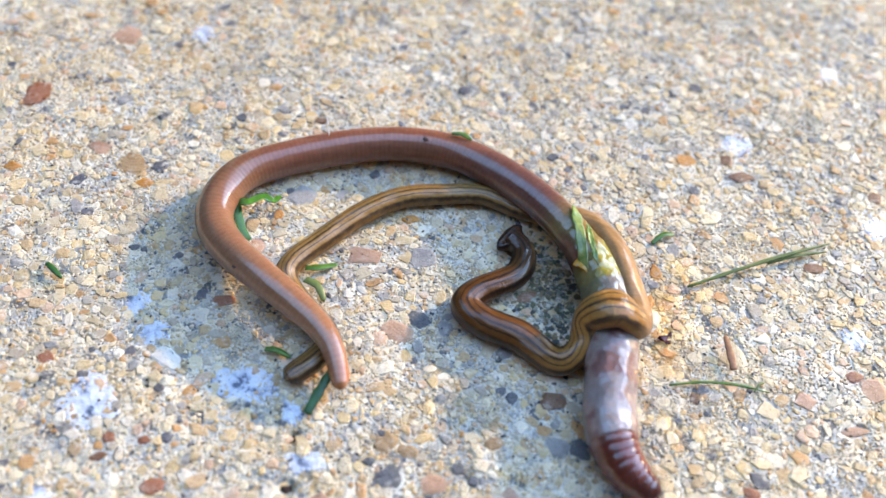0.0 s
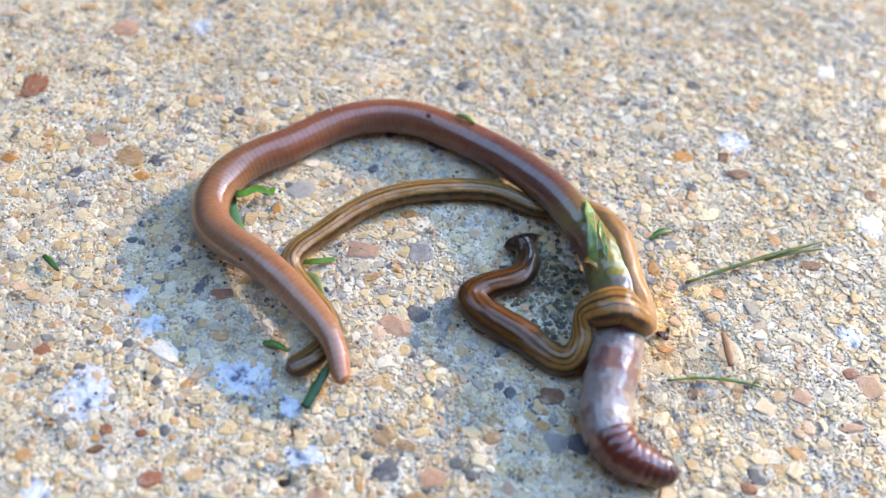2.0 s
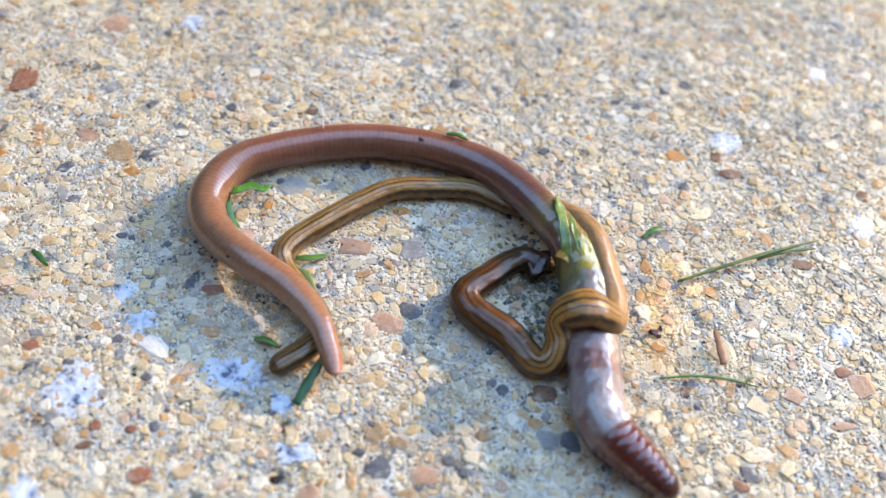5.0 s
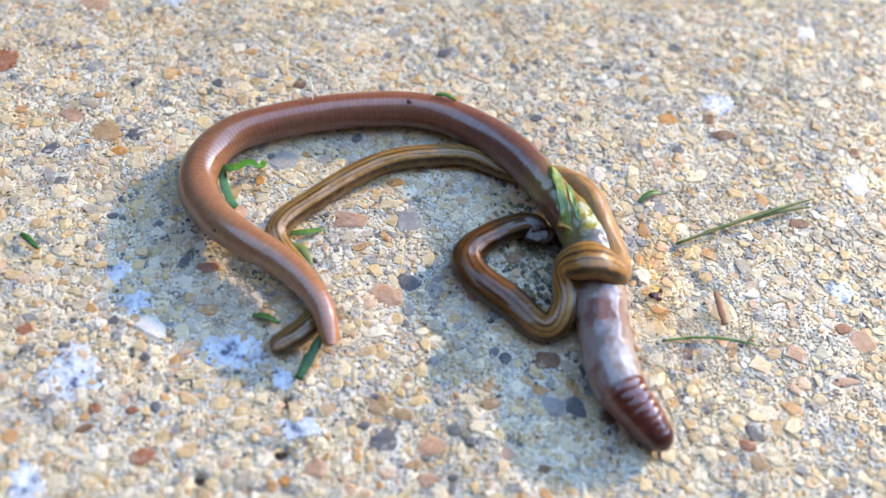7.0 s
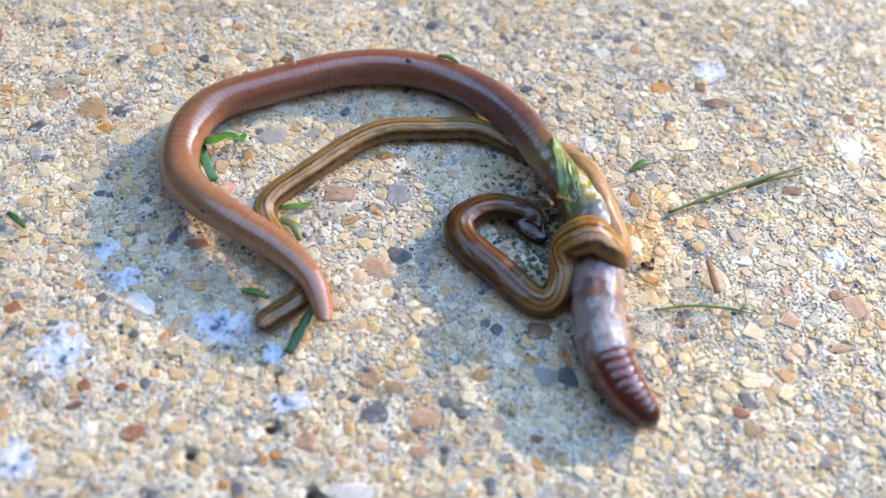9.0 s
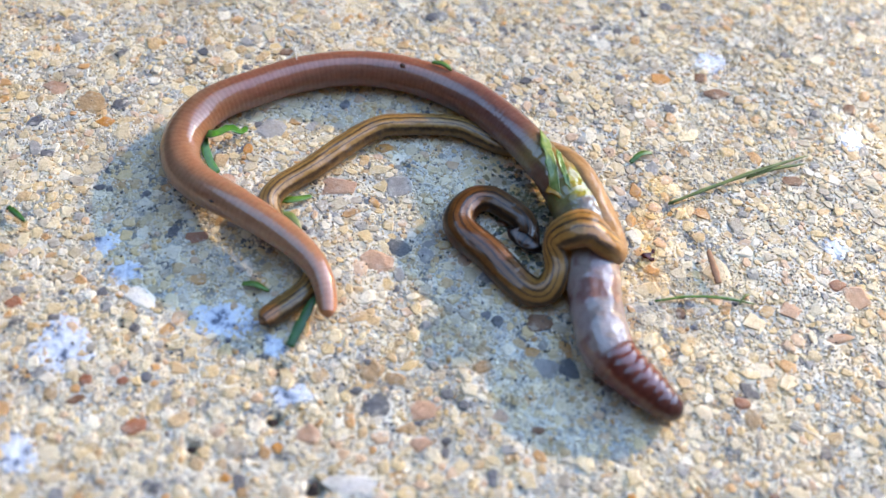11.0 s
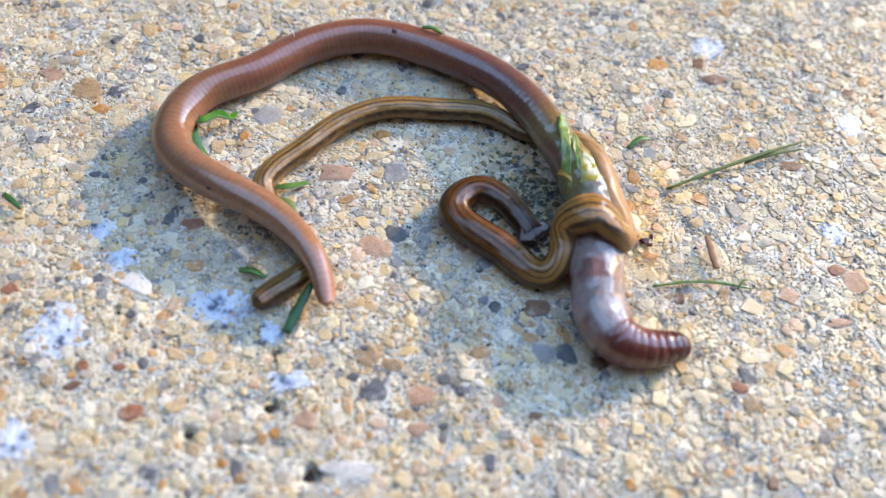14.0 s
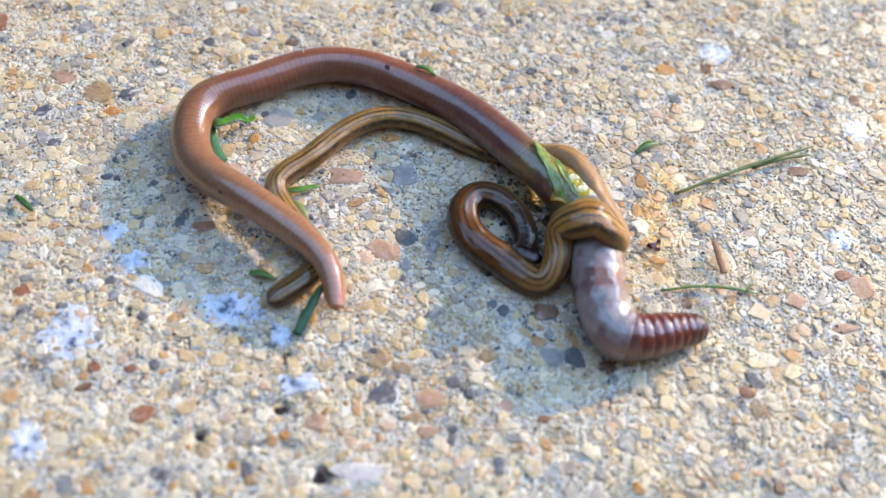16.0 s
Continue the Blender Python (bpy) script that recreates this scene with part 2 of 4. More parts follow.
def plant_material(name, light, dark, rough=0.4, wet=0.05):
    m, n, l, b = material(name, rough, 0.3, wet, 0.2 if wet < 0.5 else 0.05)
    tc = n.new("ShaderNodeTexCoord")
    r = ramp(n, [(0.3, dark), (0.7, light)])
    l.new(grain(n, l, tc.outputs["Object"], 600, 4), r.inputs[0])
    l.new(r.outputs[0], b.inputs["Base Color"])
    bump(n, l, b, grain(n, l, tc.outputs["Object"], 1500, 3), 0.4, 0.0001)
    return m


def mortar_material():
    m, n, l, b = material("mortar_with_sky_blue", 0.35, 0.5, 0.8, 0.2)
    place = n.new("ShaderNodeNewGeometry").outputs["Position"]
    # the blue of the reflected sky is painted into the white mortar's colour
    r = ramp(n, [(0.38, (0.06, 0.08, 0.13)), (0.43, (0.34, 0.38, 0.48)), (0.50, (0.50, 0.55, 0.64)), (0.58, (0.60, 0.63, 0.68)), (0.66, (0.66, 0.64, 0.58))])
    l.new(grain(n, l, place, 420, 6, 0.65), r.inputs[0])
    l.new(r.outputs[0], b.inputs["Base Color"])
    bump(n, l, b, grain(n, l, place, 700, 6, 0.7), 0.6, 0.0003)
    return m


# near-black, so that the added sky-blocking walls bounce little sunlight
def sky_block_material():
    m, n, l, b = material("sky_block_dark", 0.7, 0.3)
    place = n.new("ShaderNodeNewGeometry").outputs["Position"]
    r = ramp(n, [(0.3, (0.018, 0.014, 0.011)), (0.7, (0.045, 0.034, 0.026))])
    l.new(grain(n, l, place, 14, 6, 0.7), r.inputs[0])
    l.new(r.outputs[0], b.inputs["Base Color"])
    return m


CONCRETE = concrete_material()
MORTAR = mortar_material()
SKY_BLOCK = sky_block_material()
GRAVEL = stone_material("sand_and_gravel", "island")
GRIT = stone_material("dark_grit", "island", palette=[(0.0, (0.05, 0.055, 0.065)), (0.45, (0.10, 0.085, 0.07)), (0.75, (0.14, 0.14, 0.15))])
DAMP = stone_material("damp_greenish_grains", "island", palette=[(0.0, (0.12, 0.13, 0.07)), (0.3, (0.24, 0.19, 0.11)), (0.55, (0.32, 0.33, 0.28)), (0.8, (0.08, 0.085, 0.08))])
SAND = stone_material("pale_sand", "island", palette=SAND_COLOURS)
PEBBLE = stone_material("pebble", "object")
WORM_SKIN = earthworm_material()
FLATWORM_SKIN = flatworm_material()
GRASS_FRESH = plant_material("fresh_grass", (0.10, 0.21, 0.028), (0.035, 0.10, 0.012), 0.35, 0.6)
GRASS_WET = plant_material("wet_yellow_green_grass", (0.34, 0.38, 0.12), (0.08, 0.17, 0.02), 0.3, 0.9)
GRASS_DARK = plant_material("dark_grass", (0.03, 0.12, 0.022), (0.008, 0.04, 0.008), 0.35, 0.35)
GRASS_MID = plant_material("crumpled_green_grass", (0.07, 0.22, 0.02), (0.02, 0.08, 0.01), 0.3, 0.7)
GRASS_DRY = plant_material("dry_grass", (0.15, 0.19, 0.055), (0.07, 0.11, 0.03))
def mucus_material():
    m, n, l, b = material("yellowish_mucus", 0.08, 0.5)
    place = n.new("ShaderNodeNewGeometry").outputs["Position"]
    r = ramp(n, [(0.35, (0.93, 0.90, 0.68)), (0.6, (1.0, 0.99, 0.93))])
    l.new(grain(n, l, place, 260, 4), r.inputs[0])
    l.new(r.outputs[0], b.inputs["Base Color"])
    b.inputs["Transmission Weight"].default_value, b.inputs["IOR"].default_value = 1.0, 1.35
    bump(n, l, b, grain(n, l, place, 900, 4), 0.7, 0.0003)
    return m


MUCUS = mucus_material()
STRAW = plant_material("straw", (0.33, 0.16, 0.09), (0.15, 0.07, 0.035), 0.6)
AMBER = plant_material("amber_leaf_scrap", (0.62, 0.34, 0.06), (0.36, 0.14, 0.02), 0.25, 0.9)
HAIR = plant_material("pale_hair", (0.75, 0.70, 0.62), (0.5, 0.45, 0.4), 0.3)
LITTER = plant_material("dark_red_wet_litter", (0.12, 0.025, 0.022), (0.03, 0.008, 0.012), 0.15)
# soil crumbs on the worm, and the painted shade in the pits
SOIL_AND_PIT_SHADE = plant_material("dark_soil_and_pit_shade", (0.06, 0.03, 0.02), (0.02, 0.012, 0.01), 0.6)

# ---- the ground ----
def link_mesh(name, verts, faces, mat, smooth=True):
    me = bpy.data.meshes.new(name)
    me.from_pydata(verts, [], faces)
    me.polygons.foreach_set("use_smooth", [smooth] * len(me.polygons))
    me.materials.append(mat)
    me.update()
    return me


def part(name, me, parent, label=""):
    ob = new(name, me)
    ob.parent = parent
    return tagged(ob, label)


PITS = [(-9.8, 60.7, 1.1), (-10.0, 53.4, 1.3), (-4.7, 44.3, 1.6), (70.0, 64.2, 0.7), (-20.0, 50.0, 1.0), (-31.0, 68.0, 0.7)]


def ground_height(x, y):
    """Height in millimetres of the worn cement skin at a place in millimetres."""
    z = 0.28 * noise.noise((x * 0.27, y * 0.27, 3.0)) + 0.12 * noise.noise((x * 0.9, y * 0.9, 9.0)) + 0.06 * noise.noise((x * 1.9, y * 1.9, 5.0))
    z += 0.4 * noise.noise((x * 0.07, y * 0.07, 1.0))
    for px, py, r in PITS:
        d = math.hypot(x - px, y - py) / r
        if d < 1.6:
            z -= 1.6 * math.exp(-d * d * 1.6)
    return z - 0.08


def axis(lo, hi, step):
    fine = list(np.arange(lo, hi + step / 2, step))
    reach = [4.0 * 1.9 ** k for k in range(1, 18)]
    return [lo - r for r in reversed(reach)] + fine + [hi + r for r in reach]


def build_ground():
    xs, ys = axis(-84, 116, 0.45), axis(28, 178, 0.45)
    verts = []
    for y in ys:
        for x in xs:
            near = -90 < x < 120 and 20 < y < 185
            verts.append((x * MM, y * MM, (ground_height(x, y) if near else -0.3) * MM))
    w = len(xs)
    faces = [(j * w + i, j * w + i + 1, (j + 1) * w + i + 1, (j + 1) * w + i) for j in range(len(ys) - 1) for i in range(w - 1)]
    ob = new("ground", link_mesh("ground", verts, faces, CONCRETE))
    return tagged(ob, "weathered concrete slab with exposed sandy aggregate", "ground", kind="structure")


ground = build_ground()


def build_sky_block(name, label, middle, size):
    """A plain dark wall, added out of view, that closes the sky on one side."""
    bm = bmesh.new()
    bmesh.ops.create_cube(bm, size=1.0, matrix=Matrix.Translation(middle) @ Matrix.Diagonal((*size, 1)))
    bmesh.ops.bevel(bm, geom=bm.edges[:], offset=0.01, segments=1, affect="EDGES")
    me = bpy.data.meshes.new(name)
    bm.to_mesh(me)
    bm.free()
    me.materials.append(SKY_BLOCK)
    tagged(new(name, me), label, "wall", kind="structure")


# unseen walls, added only to shape the sky light and its reflections
build_sky_block("sky_block_south", "unseen dark wall added to block the southern sky", (0, -0.75, 1.4), (9.0, 0.2, 2.8))
build_sky_block("sky_block_north", "unseen dark wall added to block part of the sky", (-2.1, 1.35, 1.05), (6.0, 0.2, 2.1))
build_sky_block("sky_block_east", "unseen low dark wall added to block the eastern sky", (3.1, 2.0, 0.6), (0.2, 5.2, 1.2))
build_sky_block("sky_block_west", "unseen dark wall added to block part of the sky", (-1.5, 0.3, 0.7), (0.2, 1.88, 1.4))


def lump(rng, points):
    """Verts and faces of an angular, worn grain about one unit across."""
    bm = bmesh.new()
    for k in range(points):
        h = 1 - 2 * (k + 0.5) / points
        a = 2.4 * k + rng.uniform(-0.5, 0.5)
        s = math.sqrt(1 - h * h)
        f = rng.uniform(0.66, 1.15)
        top = max(-0.62, min(0.62, h * 1.1)) + rng.uniform(-0.10, 0.10)
        bm.verts.new((f * s * math.cos(a), f * s * math.sin(a), top))
    bmesh.ops.convex_hull(bm, input=bm.verts)
    bmesh.ops.recalc_face_normals(bm, faces=bm.faces)
    bm.verts.index_update()
    v = np.array([q.co[:] for q in bm.verts if q.link_faces])
    at = {q.index: i for i, q in enumerate([q for q in bm.verts if q.link_faces])}
    f = np.array([[at[q.index] for q in face.verts] for face in bm.faces])
    bm.free()
    return v, f


rng = random.Random(7)
BROKEN = [lump(rng, 26) for k in range(16)]
SHARP_LUMPS = [lump(rng, 16) for k in range(16)]
GRAINS = [lump(rng, 9) for k in range(12)]
CHIPS = [lump(rng, 20) for k in range(16)]


def in_plot(x, y, margin=5.0):
    return -48 - margin - 0.29 * (y - 45) < x < 69 + margin + 0.30 * (y - 45) and 34 < y < 170


# the larger stones that stand out: x, y, half sizes along and across, turn, colour
RED, PINK, CREAM, WHITE = (0.34, 0.15, 0.09), (0.52, 0.33, 0.23), (0.66, 0.55, 0.38), (0.74, 0.73, 0.70)
GREY, DARK, TAN, ORANGE, BROWN = (0.34, 0.33, 0.33), (0.13, 0.135, 0.15), (0.40, 0.27, 0.15), (0.52, 0.25, 0.07), (0.22, 0.12, 0.075)
named_stones = []


def stones(colour_name, colour, places):
    mat = stone_material(colour_name + "_stone", "object", colour, 0.4)
    for x, y, a, b, turn in places:
        named_stones.append((x, y, max(a, b)))
        v, f = BROKEN[rng.randrange(16)]
        me = link_mesh("stone", (v * (a * MM * 1.08, b * MM * 1.08, (0.26 + 0.05 * min(a, b)) * MM)).tolist(), f.tolist(), mat, False)
        ob = part("stone", me, ground, colour_name + " stone set in the concrete")
        ob.matrix_basis = pose(x * MM, y * MM, (ground_height(x, y) - 0.02) * MM, rng.uniform(-5, 5), rng.uniform(-5, 5), turn)


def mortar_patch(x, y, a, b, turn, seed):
    """A smooth skin of white mortar with a ragged edge on the slab, tinted with reflected sky blue."""
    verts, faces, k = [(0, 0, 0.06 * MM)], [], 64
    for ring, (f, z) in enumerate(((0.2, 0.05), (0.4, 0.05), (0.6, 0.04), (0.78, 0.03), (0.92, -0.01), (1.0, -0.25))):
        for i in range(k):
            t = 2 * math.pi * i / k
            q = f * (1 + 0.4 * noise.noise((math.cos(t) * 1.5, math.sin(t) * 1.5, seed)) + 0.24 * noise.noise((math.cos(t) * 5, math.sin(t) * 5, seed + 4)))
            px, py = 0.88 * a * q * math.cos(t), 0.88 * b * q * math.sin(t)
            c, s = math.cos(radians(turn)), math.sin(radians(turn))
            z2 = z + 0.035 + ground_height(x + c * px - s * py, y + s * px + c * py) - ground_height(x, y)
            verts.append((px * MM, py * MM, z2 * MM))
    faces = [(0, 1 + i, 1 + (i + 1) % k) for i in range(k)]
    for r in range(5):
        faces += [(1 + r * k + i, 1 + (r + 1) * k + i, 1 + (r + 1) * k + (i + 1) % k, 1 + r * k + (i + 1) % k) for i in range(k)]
    ob = part("mortar_patch", link_mesh("mortar_patch", verts, faces, MORTAR), ground, "smooth white mortar patch with sky blue put into its colour")
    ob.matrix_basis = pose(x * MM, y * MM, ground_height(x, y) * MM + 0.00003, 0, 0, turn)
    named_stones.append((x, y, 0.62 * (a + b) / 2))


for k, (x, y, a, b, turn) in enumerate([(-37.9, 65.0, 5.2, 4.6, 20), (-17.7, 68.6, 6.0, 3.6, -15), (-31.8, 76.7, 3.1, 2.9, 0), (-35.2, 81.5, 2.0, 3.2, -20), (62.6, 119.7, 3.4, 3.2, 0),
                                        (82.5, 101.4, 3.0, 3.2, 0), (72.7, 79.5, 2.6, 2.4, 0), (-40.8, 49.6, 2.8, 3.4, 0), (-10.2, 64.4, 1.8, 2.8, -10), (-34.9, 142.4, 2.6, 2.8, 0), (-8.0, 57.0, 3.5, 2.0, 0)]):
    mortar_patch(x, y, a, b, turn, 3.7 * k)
stones("reddish brown", RED, [(-60.5, 124.5, 2.8, 3.2, 0), (-22.5, 82.4, 2.2, 1.1, 5), (-27.3, 53.1, 1.6, 1.2, 30), (-45.7, 71.6, 1.2, 1.1, 0), (70.9, 72.8, 1.5, 1.2, 0), (-27.1, 53.3, 1.4, 1.2, 20), (51.8, 54.1, 1.4, 0.8, -20), (-34.2, 59.8, 1.0, 1.0, 0), (-29.6, 59.5, 1.0, 0.8, 0)])
stones("pale pink", PINK, [(-47.0, 112.4, 2.2, 1.8, 0), (-2.4, 91.7, 3.0, 2.0, 0), (3.3, 78.1, 2.5, 2.1, -30), (9.4, 54.5, 2.2, 1.7, 0), (73.2, 70.6, 2.4, 2.3, 0), (62.4, 68.4, 1.8, 1.5, 0), (-18.8, 92.9, 1.7, 2.0, 0), (-48.7, 140.5, 2.6, 2.9, 0), (-5.8, 51.4, 2.1, 1.4, 0), (19.3, 53.2, 1.5, 1.1, 0), (8.5, 49.6, 1.6, 1.1, 0), (68.2, 63.9, 2.5, 1.0, 0)])
stones("tan", TAN, [(-41.0, 108.9, 2.9, 3.0, 0), (2.4, 60.0, 1.4, 1.5, 0), (5.5, 59.1, 1.5, 1.1, 0), (7.1, 51.8, 1.6, 0.9, 0), (2.9, 60.3, 1.3, 1.6, 0), (-19.7, 50.2, 0.8, 0.9, 0), (17.3, 60.3, 1.5, 1.2, 0), (52.8, 51.8, 1.2, 1.5, 0)])
stones("grey", GREY, [(7.0, 91.6, 2.5, 2.2, 0), (10.7, 78.9, 1.4, 1.4, 0), (26.0, 59.9, 1.9, 1.5, 0), (-12.7, 103.1, 2.3, 2.4, 0), (-45.7, 124.1, 1.7, 1.7, 0), (-35.4, 44.2, 1.3, 1.3, 0), (20.0, 48.5, 1.3, 0.8, 0), (25.7, 60.1, 1.9, 1.7, 0)])
stones("dark slate grey", DARK, [(6.9, 80.3, 1.9, 2.0, 0), (20.1, 67.3, 0.9, 1.2, 0), (29.1, 59.6, 1.9, 2.0, 0), (3.7, 54.9, 2.6, 2.1, 0), (12.5, 56.7, 1.1, 1.1, 0), (0.5, 57.3, 0.9, 0.7, 0), (32.0, 65.7, 1.6, 1.3, 0), (12.0, 50.0, 0.8, 0.7, 0), (53.0, 108.0, 1.4, 1.1, 0), (78.0, 107.0, 1.3, 1.2, 0), (14.6, 55.0, 1.0, 0.8, 0)])
stones("cream quartz", CREAM, [(53.7, 75.5, 2.1, 2.8, 0), (42.6, 72.2, 2.3, 1.7, -20), (56.9, 66.7, 2.2, 1.6, 0), (25.2, 119.5, 1.2, 1.4, 0), (41.8, 95.3, 1.2, 1.6, 0), (9.2, 98.8, 1.3, 1.5, 0), (16.7, 74.7, 1.1, 1.4, 0), (-4.5, 97.6, 1.8, 1.4, 0), (-46.0, 96.0, 1.2, 1.6, 0), (-39.0, 95.4, 1.7, 1.4, 0), (56.1, 41.6, 1.6, 1.2, 0), (49.3, 56.9, 0.9, 1.0, 0), (40.7, 53.0, 1.5, 1.3, 0), (46.5, 52.8, 1.5, 1.3, 0), (10.4, 45.0, 1.1, 1.0, 0)])
stones("dark brown", BROWN, [(46.5, 68.2, 0.8, 1.1, 0), (59.8, 115.6, 1.4, 1.5, 0), (61.6, 111.8, 2.4, 1.5, 0), (69.8, 92.6, 1.9, 1.2, 0), (23.8, 84.6, 2.4, 1.6, 10), (-11.0, 121.1, 1.4, 1.0, 0), (-35.2, 57.0, 1.5, 0.8, 15), (52.9, 40.8, 1.0, 0.9, 0), (24.0, 51.0, 1.1, 0.7, 0), (84.0, 108.0, 1.5, 1.3, 0), (26.2, 67.2, 2.4, 1.5, 0), (33.7, 58.6, 1.4, 1.2, 0)])
stones("orange brown", ORANGE, [(52.7, 115.0, 2.0, 1.6, 0), (43.8, 90.4, 1.2, 1.7, 0), (5.2, 99.2, 1.6, 0.9, 0), (-16.1, 99.3, 0.8, 1.5, 0), (-38.5, 104.7, 1.5, 1.1, 0), (-60.4, 107.2, 1.6, 1.1, 0), (34.9, 41.4, 0.9, 1.0, 0), (-9.3, 49.8, 0.8, 0.9, 0), (-15.6, 45.8, 0.8, 0.7, 0)])
stones("white", WHITE, [(84.0, 139.2, 2.1, 2.2, 0), (-28.5, 72.1, 2.7, 1.7, -30), (0.2, 44.5, 3.6, 1.6, 0)])


def scatter(count, lo, hi, gap, rng, taken, bare=False):
    """Places for stones in the plot that keep clear of one another, with bare cement here and there."""
    out, cell = [], 4.0
    grid = {}
    for x, y, r in taken:
        grid.setdefault((int(x // cell), int(y // cell)), []).append((x, y, r))
    tries = 0
    while len(out) < count and tries < count * 12:
        tries += 1
        x, y = rng.uniform(-92, 114), rng.uniform(34, 170)
        if not in_plot(x, y):
            continue
        if bare and noise.noise((x * 0.13, y * 0.13, 41.0)) + 0.5 * noise.noise((x * 0.4, y * 0.4, 17.0)) < -0.30:
            continue
        r = lo + (hi - lo) * rng.random() ** 1.6
        i, j = int(x // cell), int(y // cell)
        if any((x - a) ** 2 + (y - b) ** 2 < (gap * (r + c)) ** 2 for p in (-1, 0, 1) for q in (-1, 0, 1) for a, b, c in grid.get((i + p, j + q), ())):
            continue
        grid.setdefault((i, j), []).append((x, y, r))
        out.append((x, y, r))
    return out


def strew(name, label, places, shapes, rng, sink, flat):
    """Many small grains as one mesh."""
    vs, fs, n = [], [], 0
    for x, y, r in places:
        v, f = shapes[rng.randrange(len(shapes))]
        turn = rng.uniform(0, 6.283)
        c, s = math.cos(turn), math.sin(turn)
        a, b, h = r * rng.uniform(0.95, 1.45), r * rng.uniform(0.75, 1.1), rng.uniform(*flat)
        p = v * (a, b, h)
        tilt = rng.uniform(-0.1, 0.1)
        p = np.stack([p[:, 0] * c - p[:, 1] * s, p[:, 0] * s + p[:, 1] * c, p[:, 2] + tilt * p[:, 0]], 1)
        p += (x, y, ground_height(x, y) + sink)
        vs.append(p * MM)
        fs.append(f + n)
        n += len(v)
    me = link_mesh(name, np.concatenate(vs).tolist(), np.concatenate(fs).tolist(), {"fine_sand": SAND, "dark_grit": GRIT, "damp_grains": DAMP}.get(name, GRAVEL), False)
    ob = part(name, me, ground, label)
    return tagged(ob, kind="stuff")


def build_gravel():
    rng = random.Random(11)
    large = scatter(560, 0.85, 1.4, 0.86, rng, named_stones)
    large.sort(key=lambda p: abs(p[0] - 15) + abs(p[1] - 75))
    meshes = []
    for v, f in CHIPS:
        meshes.append(link_mesh("stone", (v * MM).tolist(), f.tolist(), PEBBLE, False))
    for x, y, r in large[:200]:
        ob = part("stone", meshes[rng.randrange(16)], ground)
        ob.matrix_basis = pose(x * MM, y * MM, (ground_height(x, y) + 0.0) * MM, rng.uniform(-5, 5), rng.uniform(-5, 5), rng.uniform(0, 360))
        ob.scale = (r * rng.uniform(0.9, 1.3), r * rng.uniform(0.7, 1.0), rng.uniform(0.26, 0.38))
    strew("pebbles", "small rounded pebbles set in the concrete", large[200:], CHIPS, rng, -0.02, (0.24, 0.36))
    medium = scatter(7600, 0.42, 1.6, 0.66, rng, named_stones + large, True)
    strew("coarse_sand", "coarse pale sand grains exposed in the concrete", medium, SHARP_LUMPS, rng, -0.03, (0.17, 0.36))
    small = scatter(38000, 0.16, 0.44, 0.62, rng, named_stones + large + medium)
    grit = [(rng.uniform(-92, 114), rng.uniform(34, 170), 0.1 + 0.2 * rng.random() ** 2) for k in range(4500)]
    damp = [(rng.gauss(26.5, 3.4), rng.gauss(86, 5.5), 0.25 + 0.4 * rng.random()) for k in range(420)]
    strew("damp_grains", "damp dark greenish sand grains in the concrete", damp, SHARP_LUMPS, rng, 0.1, (0.14, 0.24))
    grit += [(rng.gauss(31, 5), rng.gauss(62, 5), 0.15 + 0.25 * rng.random()) for k in range(50)]
    strew("dark_grit", "tiny dark mineral specks in the concrete", [p for p in grit if in_plot(p[0], p[1])], GRAINS, rng, 0.16, (0.12, 0.2))
    strew("fine_sand", "fine pale sand grains in the concrete", small, GRAINS, rng, 0.03, (0.14, 0.26))


build_gravel()

# centre lines in millimetres on the ground plan, from tail to head, at each moment
EARTHWORM_LINE, FLATWORM_LINE = {}, {}
EARTHWORM_LINE[0.0] = [(-3.7, 66.6), (-5.6, 72.8), (-10.9, 78.9), (-18.2, 85.3), (-23.4, 91.2), (-25.5, 96.6), (-23.0, 104.2), (-16.7, 108.5), (-8.7, 111.4), (1.1, 113.2), (11.1, 112.1), (19.0, 107.2), (26.1, 100.0), (31.1, 92.5), (33.7, 86.9), (34.8, 79.4), (34.0, 71.0), (33.0, 60.6), (34.6, 55.9), (38.5, 52.3)]
EARTHWORM_LINE[1.0] = [(-3.1, 66.3), (-5.3, 72.7), (-11.1, 79.8), (-17.9, 85.7), (-23.4, 91.1), (-25.4, 96.9), (-22.8, 105.4), (-17.0, 109.9), (-9.1, 113.4), (1.0, 115.1), (11.1, 114.1), (20.0, 108.6), (27.0, 101.2), (32.6, 92.8), (35.2, 87.3), (35.7, 79.1), (34.4, 70.7), (32.4, 59.4), (33.5, 55.2), (38.7, 51.9)]
EARTHWORM_LINE[1.5] = [(-3.5, 67.0), (-5.2, 72.9), (-10.7, 79.6), (-17.1, 85.6), (-22.9, 90.8), (-25.4, 96.5), (-22.8, 104.9), (-16.6, 109.8), (-9.1, 114.2), (1.7, 116.1), (11.7, 114.1), (20.5, 108.5), (27.8, 101.1), (33.6, 92.3), (35.8, 86.2), (36.3, 78.7), (34.9, 70.8), (32.7, 60.4), (34.6, 55.9), (42.4, 55.9)]
